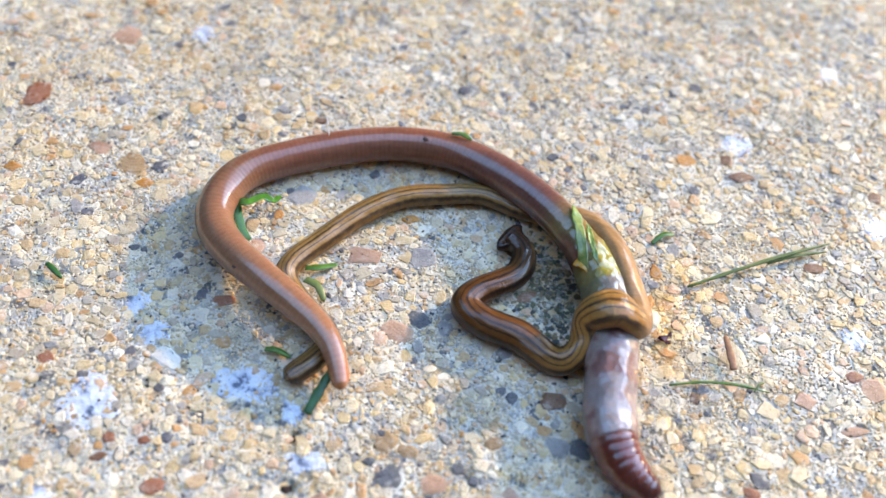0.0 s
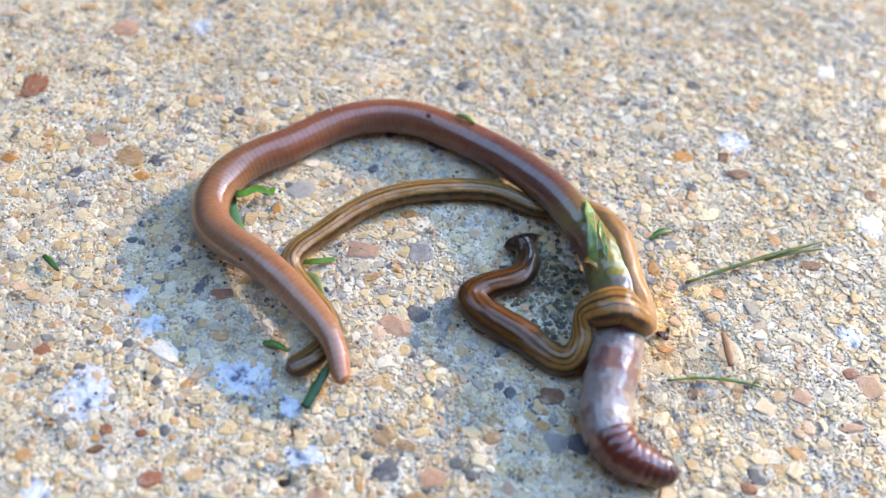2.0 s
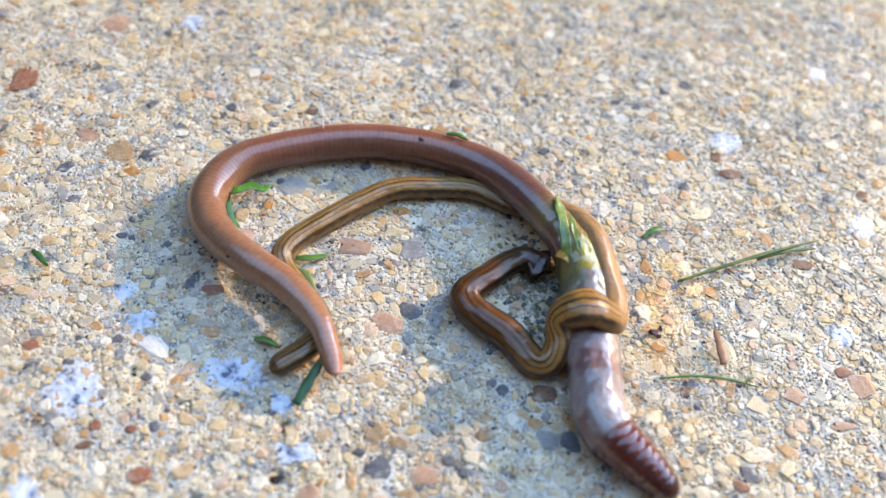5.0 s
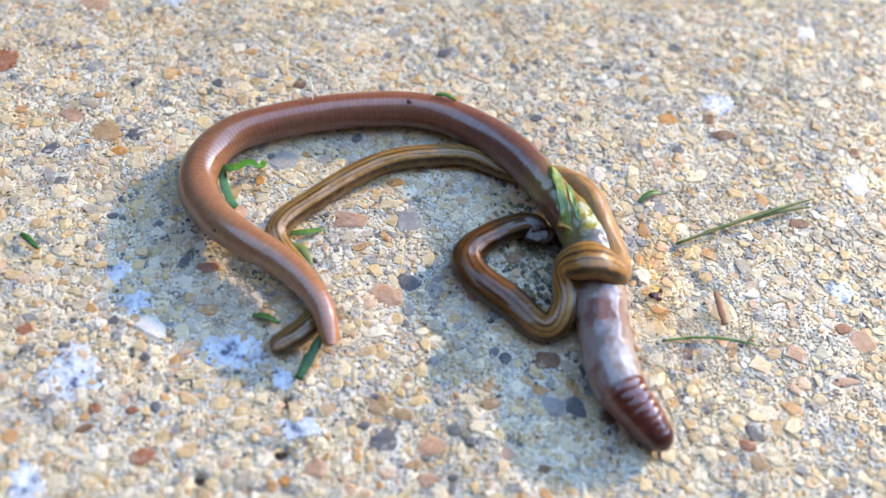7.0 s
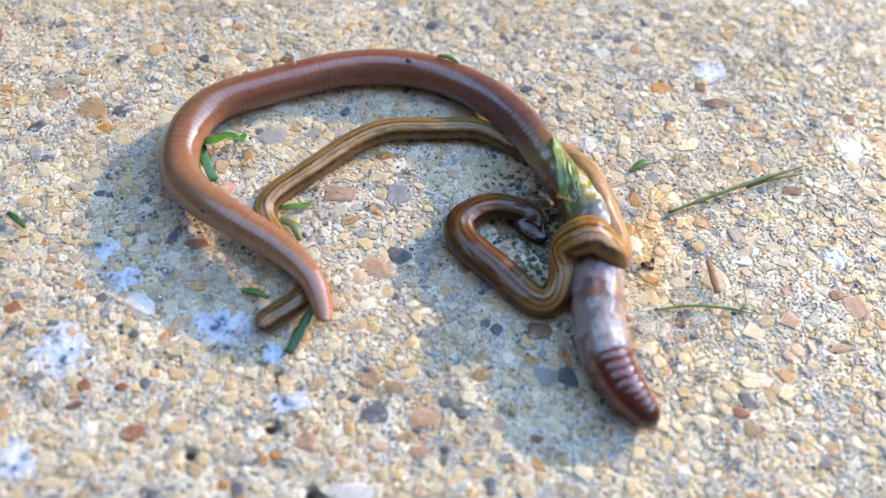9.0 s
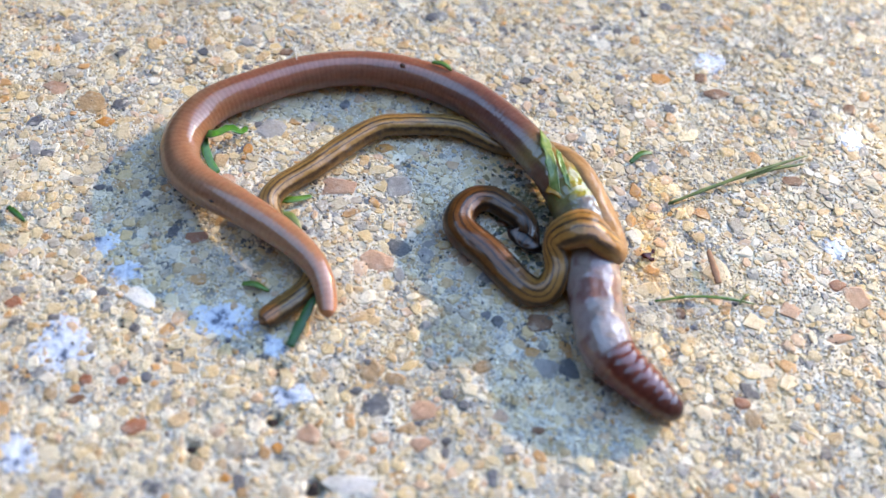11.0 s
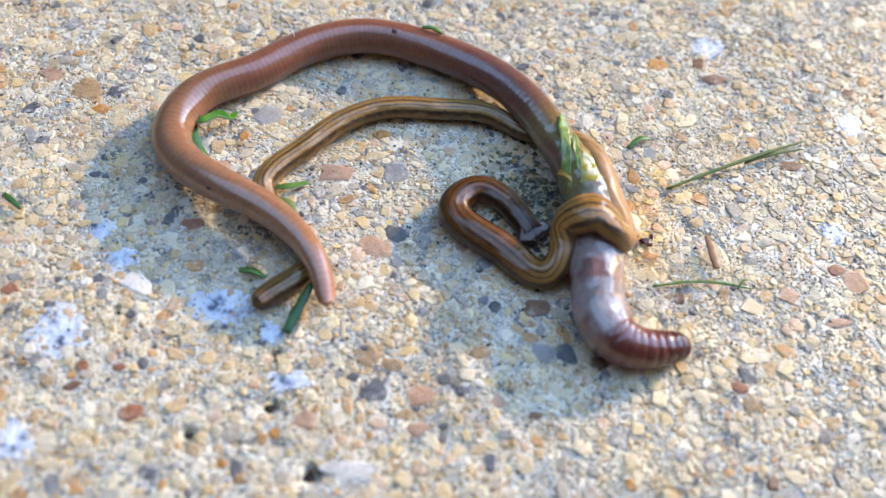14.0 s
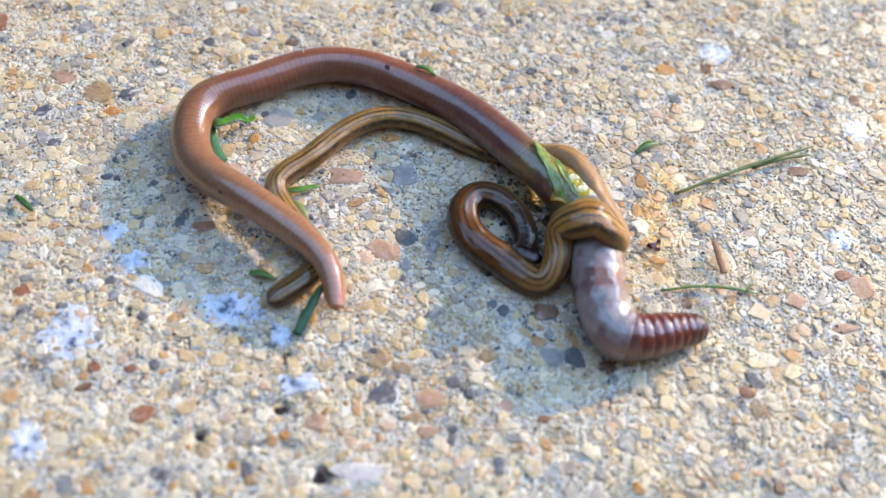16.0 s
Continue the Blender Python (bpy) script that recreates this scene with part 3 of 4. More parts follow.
EARTHWORM_LINE[2.5] = [(-3.0, 65.9), (-4.8, 72.0), (-10.2, 79.1), (-17.0, 85.7), (-23.9, 91.3), (-26.8, 96.4), (-23.8, 104.3), (-16.3, 109.8), (-7.5, 116.7), (2.0, 120.1), (12.3, 116.6), (20.3, 110.4), (27.3, 103.1), (32.5, 93.5), (35.5, 86.4), (36.0, 78.8), (34.2, 70.7), (32.6, 60.6), (35.8, 56.9), (41.6, 54.8)]
EARTHWORM_LINE[3.0] = [(-2.8, 66.1), (-3.8, 73.3), (-9.1, 78.9), (-16.3, 85.0), (-23.6, 91.0), (-27.4, 96.0), (-25.1, 103.6), (-18.1, 109.0), (-9.7, 113.9), (1.1, 117.3), (13.7, 113.3), (20.7, 108.3), (26.8, 102.2), (32.1, 93.9), (35.1, 86.7), (35.8, 78.6), (34.1, 70.1), (32.6, 60.9), (35.7, 57.1), (41.5, 55.1)]
EARTHWORM_LINE[3.5] = [(-2.6, 66.1), (-4.4, 73.7), (-9.3, 79.9), (-15.2, 85.7), (-22.7, 90.9), (-26.9, 96.5), (-24.6, 103.2), (-18.6, 108.3), (-8.7, 111.1), (1.6, 111.8), (12.9, 109.3), (20.2, 104.8), (25.8, 99.1), (30.4, 93.1), (33.4, 86.5), (34.3, 78.0), (33.2, 70.5), (33.0, 61.4), (36.2, 57.2), (41.5, 55.5)]
EARTHWORM_LINE[6.0] = [(-3.9, 67.8), (-5.3, 72.7), (-10.8, 79.8), (-19.0, 85.2), (-23.0, 90.7), (-24.7, 96.5), (-22.0, 104.3), (-16.5, 107.7), (-8.1, 110.8), (1.6, 111.9), (11.5, 111.4), (20.1, 106.5), (25.4, 100.0), (29.8, 92.7), (32.2, 87.1), (32.7, 80.4), (32.7, 70.5), (34.0, 59.6), (38.0, 55.4), (42.2, 49.4)]
EARTHWORM_LINE[7.0] = [(-4.1, 67.8), (-5.4, 72.9), (-11.2, 80.1), (-18.8, 85.7), (-23.2, 91.3), (-25.1, 97.0), (-22.1, 104.7), (-16.6, 108.4), (-8.2, 111.1), (1.4, 112.7), (11.2, 112.2), (20.1, 106.7), (25.4, 100.1), (29.9, 92.2), (32.8, 87.1), (34.1, 80.9), (33.9, 72.8), (34.6, 61.7), (37.1, 57.3), (40.1, 53.0)]
EARTHWORM_LINE[8.5] = [(-3.8, 67.6), (-5.2, 73.4), (-12.0, 79.8), (-18.7, 85.7), (-23.9, 91.6), (-25.5, 96.8), (-22.0, 106.2), (-15.2, 109.7), (-7.3, 112.2), (2.7, 113.8), (12.0, 113.4), (20.9, 109.3), (26.9, 101.2), (31.6, 92.0), (34.4, 86.9), (35.6, 80.7), (34.3, 71.2), (34.1, 61.0), (35.9, 56.6), (39.6, 52.3)]
EARTHWORM_LINE[9.0] = [(-3.5, 67.4), (-5.1, 72.8), (-11.5, 79.6), (-18.6, 84.8), (-24.2, 90.9), (-25.8, 96.1), (-22.8, 106.1), (-15.7, 110.6), (-9.0, 113.3), (2.4, 116.3), (13.6, 114.7), (21.5, 109.2), (27.1, 101.1), (31.3, 91.9), (34.1, 86.8), (35.5, 81.1), (34.2, 71.0), (34.0, 61.7), (35.9, 56.4), (39.3, 51.9)]
EARTHWORM_LINE[11.5] = [(-3.2, 67.0), (-4.3, 73.3), (-10.2, 80.2), (-17.4, 85.9), (-23.1, 91.1), (-25.6, 96.9), (-22.6, 104.5), (-16.0, 109.1), (-8.5, 112.5), (1.5, 113.8), (11.5, 111.0), (18.9, 105.2), (24.9, 97.9), (29.3, 91.1), (32.3, 85.4), (33.8, 79.6), (33.5, 69.4), (34.1, 60.2), (38.0, 55.7), (44.4, 51.7)]
EARTHWORM_LINE[12.0] = [(-3.4, 67.1), (-4.6, 73.4), (-10.6, 80.4), (-17.5, 86.1), (-22.8, 91.3), (-25.5, 97.1), (-22.8, 104.8), (-16.5, 109.2), (-8.5, 113.1), (0.6, 114.2), (10.3, 112.2), (17.8, 106.2), (24.3, 98.8), (29.1, 90.8), (32.3, 85.1), (34.4, 79.5), (33.8, 69.5), (33.8, 59.8), (38.0, 54.9), (46.4, 53.0)]
EARTHWORM_LINE[13.0] = [(-3.0, 67.3), (-4.5, 73.1), (-10.6, 80.5), (-17.6, 85.7), (-23.5, 91.4), (-25.9, 97.8), (-22.8, 105.5), (-16.1, 109.7), (-9.1, 113.3), (1.0, 115.6), (10.7, 114.2), (20.1, 108.5), (25.8, 102.2), (32.5, 91.8), (34.3, 85.6), (35.2, 79.9), (34.5, 71.3), (34.5, 61.9), (38.1, 57.8), (47.7, 57.0)]
EARTHWORM_LINE[14.5] = [(-2.8, 66.3), (-4.1, 72.5), (-10.1, 80.5), (-17.1, 85.4), (-24.2, 91.5), (-26.4, 96.8), (-22.6, 105.5), (-15.1, 109.9), (-8.1, 115.4), (2.1, 119.1), (11.8, 116.7), (21.1, 110.5), (27.6, 102.8), (32.4, 91.8), (34.7, 86.1), (35.4, 79.9), (33.9, 69.9), (34.6, 61.5), (38.2, 59.4), (45.3, 61.7)]
EARTHWORM_LINE[15.5] = [(-2.6, 66.8), (-3.4, 73.1), (-9.8, 80.1), (-16.9, 85.3), (-23.6, 91.0), (-25.6, 97.4), (-23.6, 104.4), (-17.3, 108.9), (-8.9, 112.3), (0.7, 114.4), (10.8, 110.6), (18.2, 104.7), (24.1, 96.8), (29.0, 89.5), (31.9, 85.0), (33.8, 79.3), (33.2, 70.2), (34.9, 63.1), (39.3, 61.0), (46.0, 64.0)]
EARTHWORM_LINE[16.0] = [(-3.0, 66.3), (-4.2, 72.5), (-10.2, 79.5), (-17.2, 85.2), (-23.1, 90.9), (-25.3, 97.3), (-23.5, 104.3), (-17.3, 107.9), (-8.5, 112.0), (-0.3, 112.3), (8.7, 108.3), (16.5, 102.1), (22.8, 94.4), (28.2, 87.7), (31.5, 83.8), (33.7, 78.2), (33.3, 69.7), (35.2, 61.7), (40.8, 61.8), (47.9, 63.3)]
FLATWORM_LINE[0.0] = [(-11.8, 68.5), (-8.8, 71.0), (-6.3, 75.1), (-9.7, 80.8), (-13.4, 86.8), (-9.4, 92.3), (-3.6, 98.0), (3.9, 102.5), (10.7, 103.5), (17.2, 103.6), (23.6, 100.9), (31.3, 99.2), (36.0, 92.7), (37.8, 83.9), (37.8, 77.0), (35.6, 77.3), (34.0, 77.7), (32.2, 77.6), (30.7, 77.3), (30.1, 74.5), (27.0, 72.6), (21.9, 76.2), (17.0, 78.4), (13.7, 81.8), (17.2, 85.3), (21.6, 88.0), (22.7, 92.5), (20.0, 95.6)]
FLATWORM_LINE[1.0] = [(-11.4, 68.1), (-8.4, 70.5), (-6.0, 75.1), (-9.5, 80.8), (-13.2, 86.7), (-9.5, 92.3), (-3.7, 98.2), (3.9, 102.6), (11.7, 103.7), (18.7, 103.6), (25.1, 100.7), (31.9, 99.5), (36.8, 94.2), (38.4, 84.2), (38.7, 76.8), (36.2, 77.1), (34.5, 77.5), (32.6, 77.5), (31.1, 77.6), (30.4, 74.7), (27.9, 72.3), (22.3, 75.8), (17.5, 78.5), (14.2, 81.9), (17.5, 85.2), (21.7, 87.4), (22.8, 92.1), (21.1, 95.3)]
FLATWORM_LINE[1.5] = [(-11.2, 68.9), (-8.1, 71.2), (-5.7, 75.8), (-9.1, 81.5), (-12.5, 87.2), (-8.8, 92.7), (-3.0, 98.2), (4.5, 102.1), (12.2, 103.6), (19.6, 103.3), (26.0, 100.7), (32.7, 99.5), (37.1, 94.2), (38.7, 84.7), (39.0, 76.8), (36.7, 77.1), (35.2, 77.5), (33.4, 77.5), (31.9, 77.6), (30.9, 74.3), (28.2, 72.4), (22.7, 75.9), (17.9, 78.7), (14.5, 82.0), (17.7, 84.8), (22.0, 86.6), (23.1, 91.1), (22.0, 94.6)]
FLATWORM_LINE[2.5] = [(-11.7, 68.7), (-8.3, 70.7), (-5.5, 74.9), (-8.6, 81.6), (-12.6, 87.8), (-8.4, 93.5), (-2.6, 99.1), (4.5, 102.6), (12.8, 103.8), (20.3, 103.2), (26.3, 100.8), (32.7, 100.3), (37.1, 94.4), (38.0, 84.8), (38.3, 76.4), (36.0, 76.7), (34.4, 77.1), (32.2, 77.0), (30.3, 77.1), (29.8, 73.8), (27.4, 71.3), (22.3, 74.8), (17.8, 78.0), (14.9, 81.9), (18.0, 84.7), (22.4, 87.1), (23.9, 90.6), (23.4, 93.8)]
FLATWORM_LINE[3.0] = [(-11.8, 68.5), (-8.4, 70.7), (-4.8, 75.1), (-8.3, 81.9), (-12.4, 88.1), (-8.9, 93.7), (-3.0, 98.8), (4.1, 102.9), (11.9, 103.8), (19.4, 103.3), (25.4, 100.5), (32.7, 99.5), (37.1, 94.2), (38.0, 85.2), (38.3, 76.3), (35.7, 76.2), (33.9, 76.4), (31.7, 76.4), (29.8, 76.4), (29.3, 73.1), (27.0, 71.1), (21.8, 75.1), (17.3, 77.8), (14.9, 81.6), (18.0, 85.5), (22.5, 88.6), (23.6, 91.6), (25.6, 93.0)]
FLATWORM_LINE[3.5] = [(-11.5, 69.0), (-8.1, 71.0), (-5.0, 75.6), (-7.6, 82.4), (-11.6, 89.1), (-8.1, 93.7), (-2.3, 98.7), (3.9, 102.2), (10.3, 103.0), (16.7, 102.9), (23.2, 100.3), (30.0, 99.3), (34.9, 94.0), (36.4, 85.6), (36.7, 76.2), (34.4, 76.1), (32.8, 76.3), (30.8, 76.2), (29.0, 75.8), (28.5, 72.6), (26.3, 70.9), (22.0, 75.1), (17.5, 77.8), (14.8, 81.6), (18.1, 85.0), (22.1, 88.0), (24.8, 91.0), (27.0, 91.2)]
FLATWORM_LINE[6.0] = [(-12.8, 67.8), (-9.5, 70.6), (-6.2, 74.6), (-9.4, 81.4), (-13.2, 87.6), (-9.3, 93.1), (-3.5, 97.9), (3.6, 102.5), (10.9, 103.7), (17.4, 103.5), (23.3, 100.8), (29.1, 99.5), (33.9, 94.6), (35.6, 86.0), (35.3, 77.0), (32.9, 76.9), (31.3, 77.1), (29.5, 77.1), (28.0, 76.8), (27.8, 73.6), (25.4, 70.8), (21.2, 74.9), (17.7, 78.2), (15.0, 82.1), (17.8, 85.9), (21.4, 88.8), (25.0, 89.6), (26.6, 88.0)]
FLATWORM_LINE[7.0] = [(-12.2, 67.7), (-9.2, 70.0), (-6.0, 74.4), (-9.1, 81.7), (-12.7, 88.0), (-8.4, 93.4), (-2.9, 98.1), (4.1, 102.4), (11.4, 103.9), (17.8, 103.6), (23.2, 101.0), (29.0, 99.5), (33.8, 95.1), (35.9, 86.4), (36.2, 78.4), (33.7, 78.3), (32.0, 78.5), (30.5, 78.7), (29.2, 78.9), (28.8, 74.2), (25.9, 71.3), (21.8, 75.1), (17.9, 78.5), (15.3, 83.0), (18.1, 86.8), (22.1, 89.1), (26.1, 89.8), (27.1, 87.0)]
FLATWORM_LINE[8.5] = [(-12.7, 67.5), (-9.8, 69.7), (-6.1, 74.1), (-9.2, 80.8), (-12.7, 87.6), (-8.0, 93.0), (-2.6, 97.5), (4.4, 102.2), (12.5, 103.5), (20.7, 103.5), (25.9, 100.4), (31.5, 98.2), (35.1, 92.6), (37.1, 84.0), (37.4, 76.1), (35.0, 76.7), (33.4, 77.3), (31.6, 77.3), (30.1, 77.3), (29.8, 73.6), (27.3, 71.3), (22.5, 75.2), (18.3, 78.6), (15.6, 83.2), (19.0, 87.4), (23.7, 87.5), (27.3, 84.9), (26.1, 81.7)]
FLATWORM_LINE[9.0] = [(-12.6, 67.3), (-9.7, 69.7), (-5.7, 73.9), (-9.1, 80.7), (-12.7, 87.7), (-7.9, 93.4), (-2.5, 98.3), (5.0, 103.1), (13.1, 103.7), (20.8, 103.4), (26.1, 100.3), (31.7, 98.1), (35.3, 92.5), (37.1, 83.9), (37.1, 76.0), (34.8, 76.9), (33.2, 77.7), (31.5, 77.6), (29.9, 77.3), (29.5, 73.4), (26.8, 70.7), (21.8, 75.0), (18.1, 78.9), (15.7, 83.5), (19.1, 87.3), (23.5, 87.6), (27.1, 85.3), (26.0, 82.9)]
FLATWORM_LINE[11.5] = [(-12.3, 66.8), (-9.2, 69.4), (-5.5, 73.9), (-8.9, 80.8), (-12.0, 88.1), (-7.1, 92.9), (-2.1, 97.4), (5.0, 102.1), (11.2, 102.7), (16.6, 101.9), (22.6, 98.6), (28.7, 96.7), (33.3, 91.6), (35.7, 83.1), (36.2, 75.2), (33.8, 76.1), (32.1, 76.9), (30.4, 77.0), (28.9, 76.9), (28.7, 73.2), (26.0, 71.0), (21.3, 75.3), (17.9, 79.3), (15.5, 83.4), (19.0, 87.7), (23.1, 85.4), (25.2, 81.0), (24.1, 78.9)]
FLATWORM_LINE[12.0] = [(-12.6, 67.0), (-9.6, 69.6), (-5.9, 74.0), (-8.9, 80.9), (-12.1, 88.8), (-7.6, 93.1), (-2.5, 97.7), (4.1, 101.8), (10.5, 103.3), (15.9, 102.5), (22.0, 99.2), (28.6, 97.6), (33.2, 92.5), (36.4, 83.4), (36.8, 75.4), (34.4, 76.0), (32.7, 76.6), (30.9, 76.7), (29.4, 76.6), (29.1, 73.4), (26.3, 71.4), (21.4, 75.5), (17.6, 79.0), (15.3, 83.6), (18.7, 87.4), (22.4, 85.3), (24.9, 80.7), (23.4, 78.6)]
FLATWORM_LINE[13.0] = [(-12.4, 67.2), (-9.5, 69.8), (-5.5, 74.2), (-8.9, 81.1), (-12.4, 88.5), (-7.6, 94.4), (-1.7, 99.7), (5.0, 103.3), (12.2, 103.6), (19.8, 102.9), (26.8, 99.7), (33.2, 96.9), (36.7, 90.7), (37.8, 82.8), (37.8, 74.8), (35.5, 76.0), (33.8, 77.0), (32.0, 76.9), (30.5, 76.5), (29.8, 73.3), (27.0, 71.5), (22.2, 75.4), (18.0, 78.8), (15.3, 82.9), (19.0, 86.9), (23.1, 84.6), (26.1, 81.6), (27.2, 80.0)]
FLATWORM_LINE[14.5] = [(-12.9, 67.6), (-9.6, 70.3), (-5.5, 74.2), (-8.9, 81.0), (-12.4, 88.5), (-7.6, 94.3), (-1.6, 100.0), (6.3, 103.4), (14.4, 103.0), (22.4, 101.9), (27.5, 98.5), (33.1, 96.3), (36.6, 91.2), (37.3, 83.2), (37.5, 75.2), (35.3, 76.5), (33.7, 77.4), (32.0, 77.5), (30.5, 77.5), (29.7, 73.8), (26.8, 71.5), (22.0, 75.5), (17.9, 79.0), (15.3, 83.1), (18.9, 86.8), (23.0, 84.7), (25.0, 80.1), (26.3, 77.0)]
FLATWORM_LINE[15.5] = [(-12.2, 68.0), (-9.3, 70.4), (-5.1, 74.7), (-8.1, 81.6), (-11.6, 89.1), (-8.0, 93.4), (-2.5, 98.5), (3.8, 102.5), (10.1, 103.1), (15.5, 102.3), (21.6, 99.0), (28.1, 96.2), (31.9, 91.7), (35.3, 83.7), (36.2, 75.7), (33.9, 76.6), (32.3, 77.4), (30.4, 77.5), (28.8, 77.4), (28.2, 73.7), (25.5, 71.4), (21.1, 75.3), (16.8, 78.8), (15.3, 83.4), (18.3, 87.2), (22.5, 85.1), (24.4, 79.4), (24.4, 75.9)]
FLATWORM_LINE[16.0] = [(-12.2, 68.4), (-9.3, 70.7), (-5.5, 75.1), (-8.5, 81.5), (-12.0, 89.0), (-8.0, 93.3), (-3.0, 98.4), (3.2, 102.0), (9.4, 101.4), (14.6, 98.6), (20.7, 95.4), (27.1, 93.8), (31.2, 91.6), (34.6, 83.6), (35.9, 75.6), (33.8, 76.5), (32.3, 77.3), (30.3, 77.3), (28.6, 77.3), (27.8, 73.6), (25.3, 71.0), (20.8, 74.2), (17.0, 77.7), (15.3, 82.8), (18.1, 86.5), (22.2, 84.5), (24.2, 78.9), (23.3, 74.8)]
EARTHWORM_HEIGHT = [2.6, 4.2, 4.6, 4.4, 3.2, 2.9, 2.9, 2.8, 2.8, 2.9, 2.9, 3.6, 4.4, 4.4, 4.0, 3.9, 3.6, 3.4, 3.0, 1.8]
FLATWORM_HEIGHT = [1.5, 1.5, 1.1, 1.1, 1.6, 1.7, 1.7, 1.7, 1.7, 1.6, 1.3, 2.6, 4.6, 5.2, 6.2, 8.0, 8.5, 7.9, 6.0, 3.6, 2.0, 2.0, 2.0, 2.0, 1.9, 1.8, 1.7, 1.8]

# ---- the two worms ----
def curve_at(points, u):
    """A smooth line through the points, at index u: place and way."""
    n = len(points)
    i = min(max(int(u), 0), n - 2)
    f = u - i
    p1, p2 = points[i], points[i + 1]
    p0 = points[i - 1] if i > 0 else p1 * 2 - p2
    p3 = points[i + 2] if i + 2 < n else p2 * 2 - p1
    place = 0.5 * (2 * p1 + (p2 - p0) * f + (2 * p0 - 5 * p1 + 4 * p2 - p3) * f ** 2 + (3 * p1 - p0 - 3 * p2 + p3) * f ** 3)
    way = 0.5 * ((p2 - p0) + 2 * (2 * p0 - 5 * p1 + 4 * p2 - p3) * f + 3 * (3 * p1 - p0 - 3 * p2 + p3) * f ** 2)
    return place, way


def along(values, u):
    i = min(max(int(u), 0), len(values) - 2)
    f = u - i
    f = f * f * (3 - 2 * f) if isinstance(values[0], tuple) else f
    a, b = np.array(values[i], float), np.array(values[i + 1], float)
    return a * (1 - f) + b * f


class Line:
    """A body's centre line: a natural cubic spline through its points, read by point index."""

    def __init__(self, points):
        p = np.array(points, float)
        gap = np.maximum(np.linalg.norm(np.diff(p, axis=0), axis=1), 0.3) ** 0.7
        n = len(p)
        a, r = np.eye(n), np.zeros((n, 3))
        for i in range(1, n - 1):
            a[i, i - 1], a[i, i], a[i, i + 1] = gap[i - 1], 2 * (gap[i - 1] + gap[i]), gap[i]
            r[i] = 6 * ((p[i + 1] - p[i]) / gap[i] - (p[i] - p[i - 1]) / gap[i - 1])
        self.p, self.gap, self.bend = p, gap, np.linalg.solve(a, r)

    def at(self, u):
        i = min(max(int(u), 0), len(self.p) - 2)
        h, b, a = self.gap[i], u - i, 1 - (u - i)
        p, q, m, n = self.p[i], self.p[i + 1], self.bend[i], self.bend[i + 1]
        place = a * p + b * q + ((a ** 3 - a) * m + (b ** 3 - b) * n) * h * h / 6
        way = (q - p) / h + ((1 - 3 * a * a) * m + (3 * b * b - 1) * n) * h / 6
        return place, way


def stations(lines, heights, pitch):
    """Body indices about one pitch apart by the mean length, with the distance from the tail."""
    us = np.linspace(0, len(heights) - 1, 40 * (len(heights) - 1) + 1)
    mean = np.zeros(len(us) - 1)
    for line in lines.values():
        body = line_points(line, heights)
        w = np.array([body.at(u)[0] for u in us])
        mean += np.linalg.norm(np.diff(w, axis=0), axis=1) / len(lines)
    dist = np.concatenate([[0], np.cumsum(mean)])
    s, steps, d = [], [], 0.0
    while d < dist[-1] - 0.9:
        step = pitch(float(np.interp(d, dist, us)))
        s.append(d + step / 2)
        steps.append(step)
        d += step
    return np.interp(s, dist, us), s, steps, dist[-1], lambda d: np.interp(d, dist, us)


def curl_of(lines, heights, ups, u):
    """The body's mean bend at index u, sideways and upwards, per millimetre."""
    total = np.zeros(2)
    for line in lines.values():
        body = line_points(line, heights)
        a, b = max(u - 0.2, 0.0), min(u + 0.2, len(heights) - 1.0)
        (p, v), (q, w) = body.at(a), body.at(b)
        m = body_pose(body, u, tuple(along(ups, u)) if ups else (0, 0, 1))
        turn = (Vector(w).normalized() - Vector(v).normalized()) / max(float(np.linalg.norm(q - p)), 0.2)
        total += (turn.dot(m.col[1].xyz), turn.dot(m.col[2].xyz))
    total /= len(lines)
    return float(np.clip(total[0], -0.3, 0.3)), float(np.clip(total[1], -0.2, 0.2))


def tube_piece(name, offsets, section, tint, mat, body, cap=0, sleek=True, curl=(0.0, 0.0)):
    """One short, slightly bent length of a body along x: rings of the cross-section, closed at an end by a cap."""
    verts, tints, rests, faces = [], [], [], []
    k = 0
    for x in offsets:
        ring = section(x)
        k = len(ring)
        for a, (y, z, across) in enumerate(ring):
            squeeze = max(0.15, 1 - curl[0] * y - curl[1] * z)
            verts.append((x * squeeze * MM, (y + curl[0] * x * x / 2) * MM, (z + curl[1] * x * x / 2) * MM))
            tints.extend(tint(x, a / k))
            rests.extend((body + x, across, z))
    for j in range(len(offsets) - 1):
        for a in range(k):
            faces.append((j * k + a, j * k + (a + 1) % k, (j + 1) * k + (a + 1) % k, (j + 1) * k + a))
    if cap < 0:
        faces.append(tuple(range(k))[::-1])
    if cap > 0:
        faces.append(tuple(range((len(offsets) - 1) * k, len(offsets) * k)))
    me = link_mesh(name, verts, faces, mat)
    t = me.color_attributes.new("tint", "FLOAT_COLOR", "POINT")
    t.data.foreach_set("color", tints)
    if sleek and not cap:
        normals = []
        for x in offsets:
            ring = section(x)
            for a in range(k):
                (y0, z0, c0), (y1, z1, c1) = ring[a - 1], ring[(a + 1) % k]
                ny, nz = Vector((z1 - z0, y0 - y1)).normalized()
                normals.append(Vector((-x * (curl[0] * ny + curl[1] * nz), ny, nz)).normalized())
        me.normals_split_custom_set_from_vertices(normals)
    r = me.attributes.new("rest", "FLOAT_VECTOR", "POINT")
    r.data.foreach_set("vector", rests)
    return me


